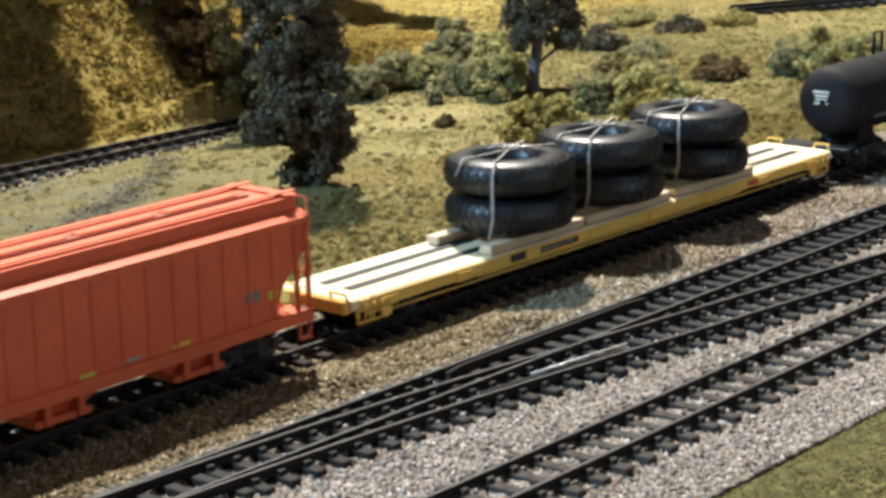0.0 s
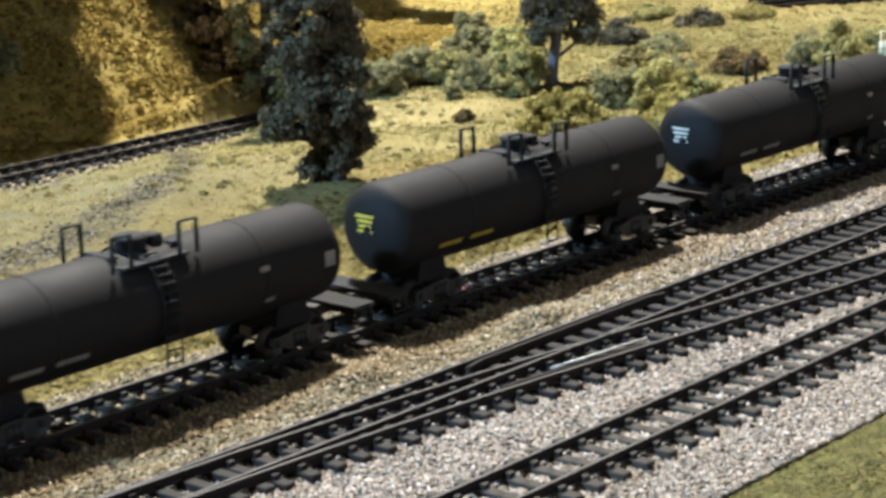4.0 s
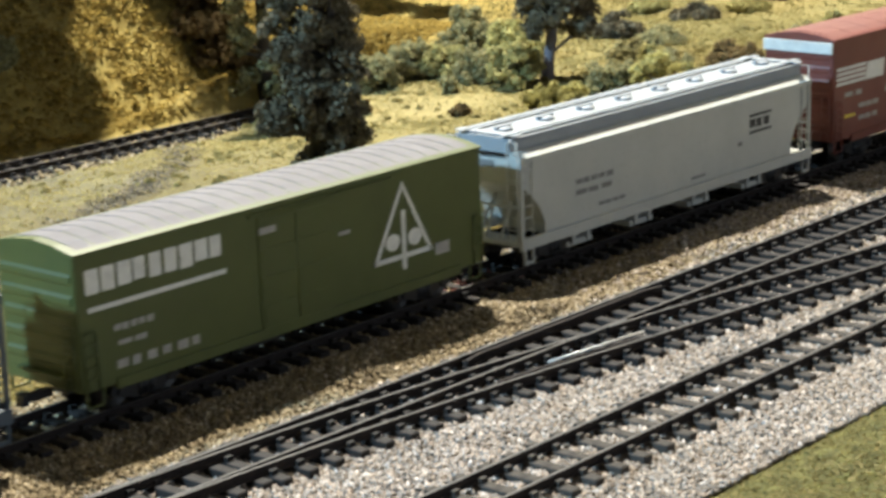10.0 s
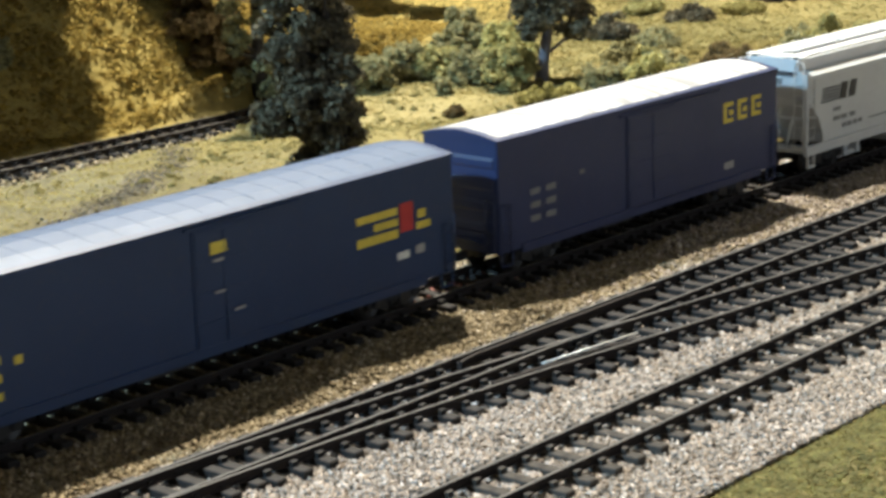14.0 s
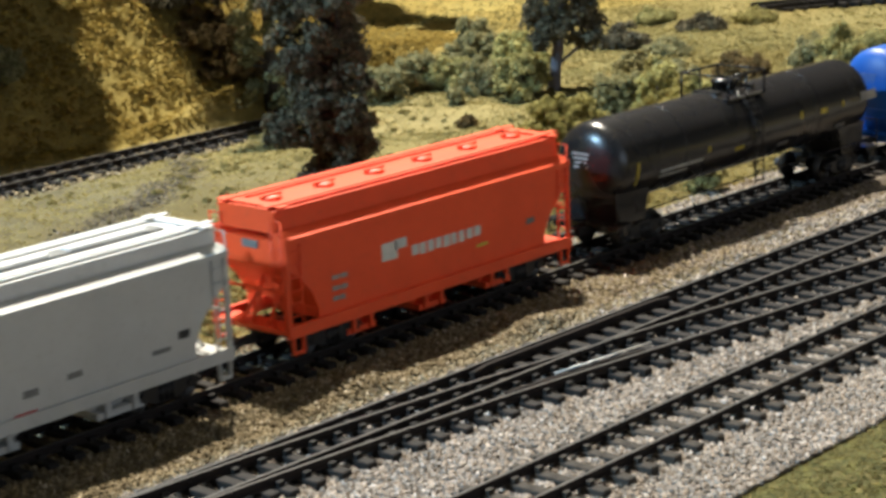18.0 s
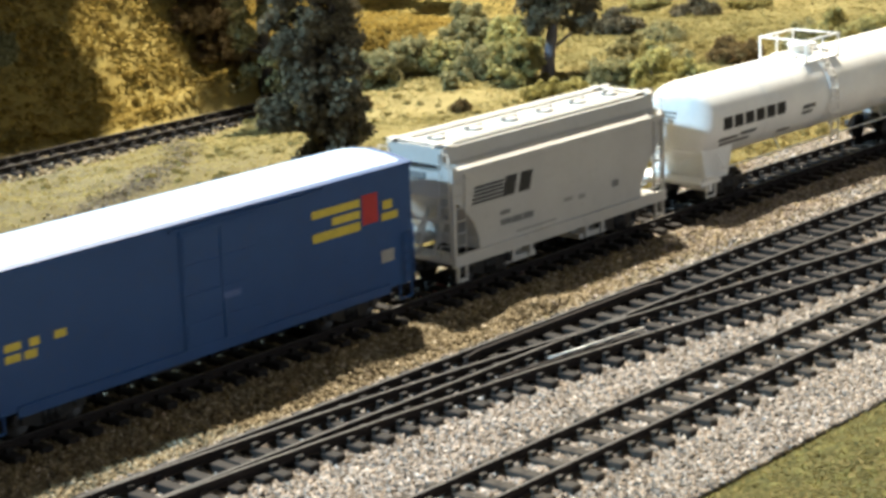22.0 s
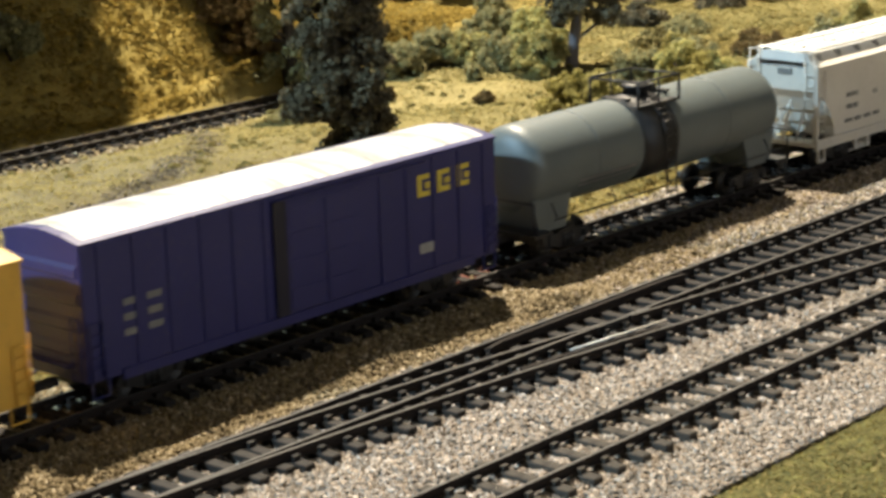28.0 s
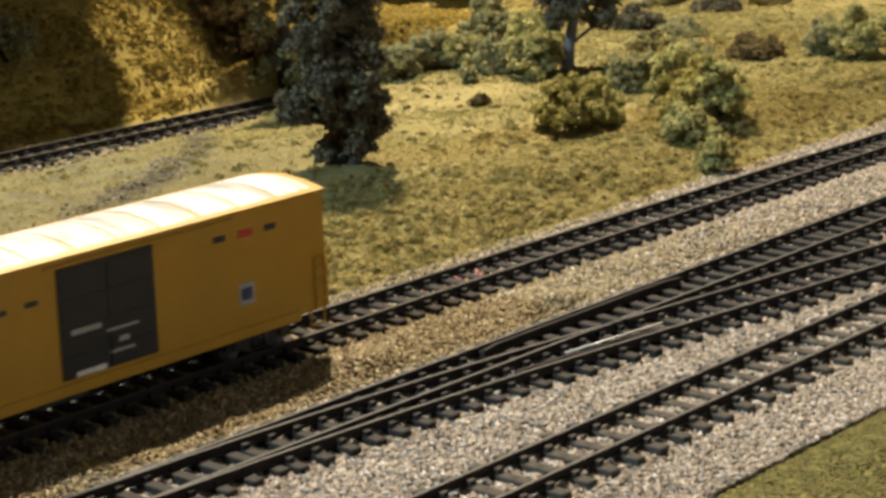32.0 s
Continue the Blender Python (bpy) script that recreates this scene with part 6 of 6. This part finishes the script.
    for a, b in ((3.1817, 3.3573), (3.3812, 3.5586)):
        couple(hopper("light grey long covered hopper with black striped emblem", 0.1765, GREY_N, 3, z0=0.0108, z1=0.0462, top=0.0515, hatch="trough", roof_color=(0.66, 0.66, 0.65), logo=mark_ns(0.073, 0.565, 0.163, 0.205, W_BLACK),
                      marks=words(0.13, 0.17, 0.43, 0.48, 1, W_GREY) + words(0.13, 0.24, 0.31, 0.37, 3, W_GREY) + words(0.17, 0.27, 0.20, 0.26, 4, W_GREY) + [(0.42, 0.45, 0.26, 0.32, W_GREY), (0.55, 0.58, 0.22, 0.28, W_GREY), (0.64, 0.67, 0.26, 0.31, W_GREY),
                      (0.82, 0.86, 0.23, 0.27, W_GREY), (0.88, 0.905, 0.30, 0.37, W_BLACK), (0.53, 0.575, 0.08, 0.11, W_RED), (0.30, 0.40, 0.22, 0.24, W_GREY)]), a, b)
    couple(hopper("bright orange covered hopper with faint white plain lettering", 0.1447, ORANGE2, 3, z0=0.0108, z1=0.0440, top=0.0514, hatch="round",
                  marks=[(0.308, 0.36, 0.45, 0.63, W_WHITE), (0.35, 0.392, 0.54, 0.64, W_WHITE)] + words(0.41, 0.66, 0.41, 0.53, 9, W_WHITE, 0.25) + words(0.145, 0.20, 0.42, 0.47, 2, W_DIM) + words(0.145, 0.20, 0.31, 0.36, 2, W_DIM) + words(0.145, 0.19, 0.21, 0.26, 2, W_DIM)
                  + [(0.83, 0.86, 0.38, 0.44, W_GREY), (0.64, 0.68, 0.30, 0.33, W_YELLOW)]), 3.5823, 3.7270)
    yl = W_YELLOW
    couple(tank("glossy black tank car with yellow and white marks", 0.1880, (0.016, 0.015, 0.016), 0.0166, 0.0325, rough=0.22, head_mark=W_DIM,
                marks=[(0.15, 0.30, -20, -15, W_WHITE), (0.15, 0.25, -27, -23, W_WHITE), (0.065, 0.075, -28, 4, yl), (0.315, 0.325, -10, -2, yl), (0.42, 0.455, -20, -14, yl), (0.49, 0.495, -5, 8, yl), (0.675, 0.685, 0, 10, yl), (0.76, 0.785, -2, 6, yl), (0.85, 0.858, 0, 10, yl),
                       (0.93, 1.0, 0, 14, W_DIM), (0.60, 0.64, -36, -28, W_DIM), (0.84, 0.88, -34, -26, W_DIM)]), 3.7450, 3.9580)
    couple(tank("bright blue tank car with blue platform and rails", 0.1880, (0.007, 0.088, 0.40), 0.0168, 0.0326, rough=0.4, head_mark=W_BLUE, marks=[(0.17, 0.29, -22, -15, W_BLUE), (0.56, 0.60, -36, -28, yl)]), 3.9563, 4.1684)
    couple(boxcar("deep blue boxcar with yellow and red marking bars and pale roof", 0.1794, BLUE2, paint("pale_blue_roof", (0.42, 0.54, 0.68), 0.45), rib_n=6, doors=((0.42, 0.60, 0.05, 0.95, None),), marks=hat(0.734, 0.565, 1.45) + words(0.055, 0.13, 0.36, 0.42, 2, yl, 0.3) + words(0.055, 0.20, 0.44, 0.50, 3, yl, 0.5)
                  + [(0.91, 0.945, 0.24, 0.34, W_DIM), (0.51, 0.55, 0.36, 0.41, W_BLUE, 1)]), 4.1741, 4.3535)
    couple(hopper("light grey two-bay covered hopper with black striped emblem", 0.1248, (0.50, 0.49, 0.46), 2, z0=0.0105, z1=0.0455, top=0.0515, hatch="round", logo=mark_ns(0.088, 0.55, 0.266, 0.20, W_BLACK),
                  marks=words(0.21, 0.26, 0.36, 0.41, 1, W_GREY) + words(0.21, 0.36, 0.25, 0.32, 3, W_GREY, 0.1) + [(0.735, 0.765, 0.30, 0.37, W_GREY), (0.50, 0.54, 0.30, 0.34, W_DIM), (0.57, 0.60, 0.28, 0.33, W_DIM), (0.28, 0.46, 0.14, 0.16, W_DIM)]), 4.3741, 4.4989)
    couple(tank("white tank car with black plain lettering blocks and white rails", 0.1905, (0.86, 0.85, 0.82), 0.0168, 0.0326, rough=0.4, sill=0.014, head_mark=W_DIM,
                marks=[(0.069 + 0.041 * i, 0.102 + 0.041 * i, -9, 8, W_BLACK) for i in range(6)] + [(0.06, 0.13, -26, -21, W_GREY), (0.14, 0.20, -24, -19, W_GREY), (0.07, 0.18, -34, -29, W_GREY), (0.38, 0.43, -12, -6, W_GREY), (0.38, 0.42, -20, -15, W_GREY),
                       (0.775, 0.805, -22, -8, W_BLACK), (0.84, 0.93, 4, 8, W_GREY), (0.84, 0.93, 11, 15, W_GREY), (0.84, 0.93, -3, 1, W_GREY), (0.30, 0.35, -42, -36, W_GREY)]), 4.5141, 4.7311)
    for k, (a, b) in enumerate(((4.7362, 4.9158), (4.9320, 5.1108), (5.7531, 5.9335))):
        bk = W_BLACK
        m = [(0.060, 0.188, 0.735, 0.765, bk), (0.060, 0.068, 0.57, 0.735, bk), (0.068, 0.11, 0.57, 0.59, bk), (0.112, 0.120, 0.59, 0.72, bk), (0.130, 0.186, 0.67, 0.69, bk), (0.178, 0.186, 0.67, 0.735, bk),
             (0.226, 0.252, 0.70, 0.755, bk), (0.232, 0.246, 0.82, 0.88, bk), (0.284, 0.308, 0.70, 0.74, bk), (0.343, 0.368, 0.71, 0.75, bk), (0.075, 0.088, 0.80, 0.84, bk), (0.125, 0.138, 0.83, 0.87, bk), (0.792, 0.826, 0.79, 0.85, W_RED), (0.735, 0.762, 0.80, 0.85, bk), (0.853, 0.88, 0.79, 0.84, bk),
             (0.108, 0.148, 0.38, 0.43, W_GREY), (0.162, 0.195, 0.39, 0.44, W_GREY), (0.228, 0.248, 0.38, 0.44, W_GREY), (0.112, 0.14, 0.27, 0.32, W_GREY), (0.162, 0.192, 0.28, 0.33, W_GREY), (0.115, 0.135, 0.15, 0.19, W_GREY), (0.165, 0.188, 0.17, 0.21, W_GREY),
             (0.425, 0.485, 0.42, 0.46, W_DIM, 1), (0.495, 0.56, 0.37, 0.39, W_DIM, 1), (0.52, 0.54, 0.27, 0.31, W_DIM, 1), (0.50, 0.55, 0.20, 0.22, W_DIM, 1), (0.43, 0.49, 0.10, 0.14, W_WHITE, 1)]
        m += [(0.85, 0.882, 0.17, 0.24, W_DIM), (0.854, 0.878, 0.185, 0.23, W_BLUE)] if k < 2 else [(0.788, 0.823, 0.24, 0.42, W_DIM), (0.793, 0.818, 0.28, 0.38, W_BLUE)]
        couple(boxcar("yellow boxcar with black sliding door and pale ribbed roof", 0.1792, YELLOW if k < 2 else (0.40, 0.21, 0.016), (paint("yellow_roof", (0.62, 0.36, 0.07), 0.42) if k < 2 else ROOF_ZINC), z0=0.0102, z1=0.0515 if k < 2 else 0.0490, rib_n=5, marks=m,
                      doors=((0.405, 0.602, 0.09, 0.935, BLACK),), roof_ribs=11, patch=ROOF_ZINC if k < 2 else None, gap=0.012 if k < 2 else 0.045), a, b)
    couple(boxcar("deep navy blue boxcar with dark door edges and white ribbed roof", 0.1811, (0.018, 0.020, 0.115), ROOF_ZINC, posts=14, doors=((0.442, 0.63, 0.06, 0.93, None),),
                  marks=grid(0.08, 0.28, 0.05, 0.11, W_GREY) + [(0.41, 0.44, 0.06, 0.95, plain("dark_navy_gap", (0.006, 0.006, 0.02), 0.5), 1), (0.78, 0.82, 0.20, 0.28, W_DIM)]
                  + [q for i in range(3) for q in ((0.778 + 0.055 * i, 0.79 + 0.055 * i, 0.67, 0.85, W_YELLOW), (0.79 + 0.055 * i, 0.812 + 0.055 * i, 0.81, 0.85, W_YELLOW), (0.79 + 0.055 * i, 0.812 + 0.055 * i, 0.67, 0.71, W_YELLOW), (0.80 + 0.055 * i, 0.812 + 0.055 * i, 0.73, 0.78, W_YELLOW))]), 5.1310, 5.3121)
    couple(tank("grey-green tank car with a black band and black platform", 0.1610, (0.115, 0.135, 0.135), 0.0163, 0.0322, walk_mat=BLACK, band=BLACK, rough=0.42, marks=[(0.17, 0.38, -24, -20, W_DIM), (0.17, 0.36, -31, -28, W_DIM)]), 5.3246, 5.5056)
    couple(hopper("off-white four-bay covered hopper with gusseted roof edge", 0.2109, OFFWHITE, 4, z0=0.0105, z1=0.0468, top=0.0507, hatch="round", gussets=14, roof_color=(0.74, 0.73, 0.70),
                  marks=words(0.115, 0.165, 0.50, 0.56, 1, W_GREY) + words(0.115, 0.165, 0.36, 0.42, 2, W_GREY) + words(0.11, 0.25, 0.20, 0.25, 4, W_GREY) + [(0.215, 0.23, 0.47, 0.52, W_DIM), (0.805, 0.825, 0.30, 0.36, W_BLACK), (0.71, 0.72, 0.30, 0.33, W_DIM), (0.62, 0.63, 0.28, 0.31, W_DIM)]), 5.5179, 5.7288)


build_train()


def motions():
    for ob, u, y, z, turn in TRAIN:
        rows = []
        for k, d in enumerate(ROLLED):
            x = u - d
            a = line_turn(x)
            rows.append((k / 2, pose(x - math.sin(a) * y, line_y(x) + math.cos(a) * y, z, 0, 0, math.degrees(a) + turn)))
        walk(ob, rows)


motions()
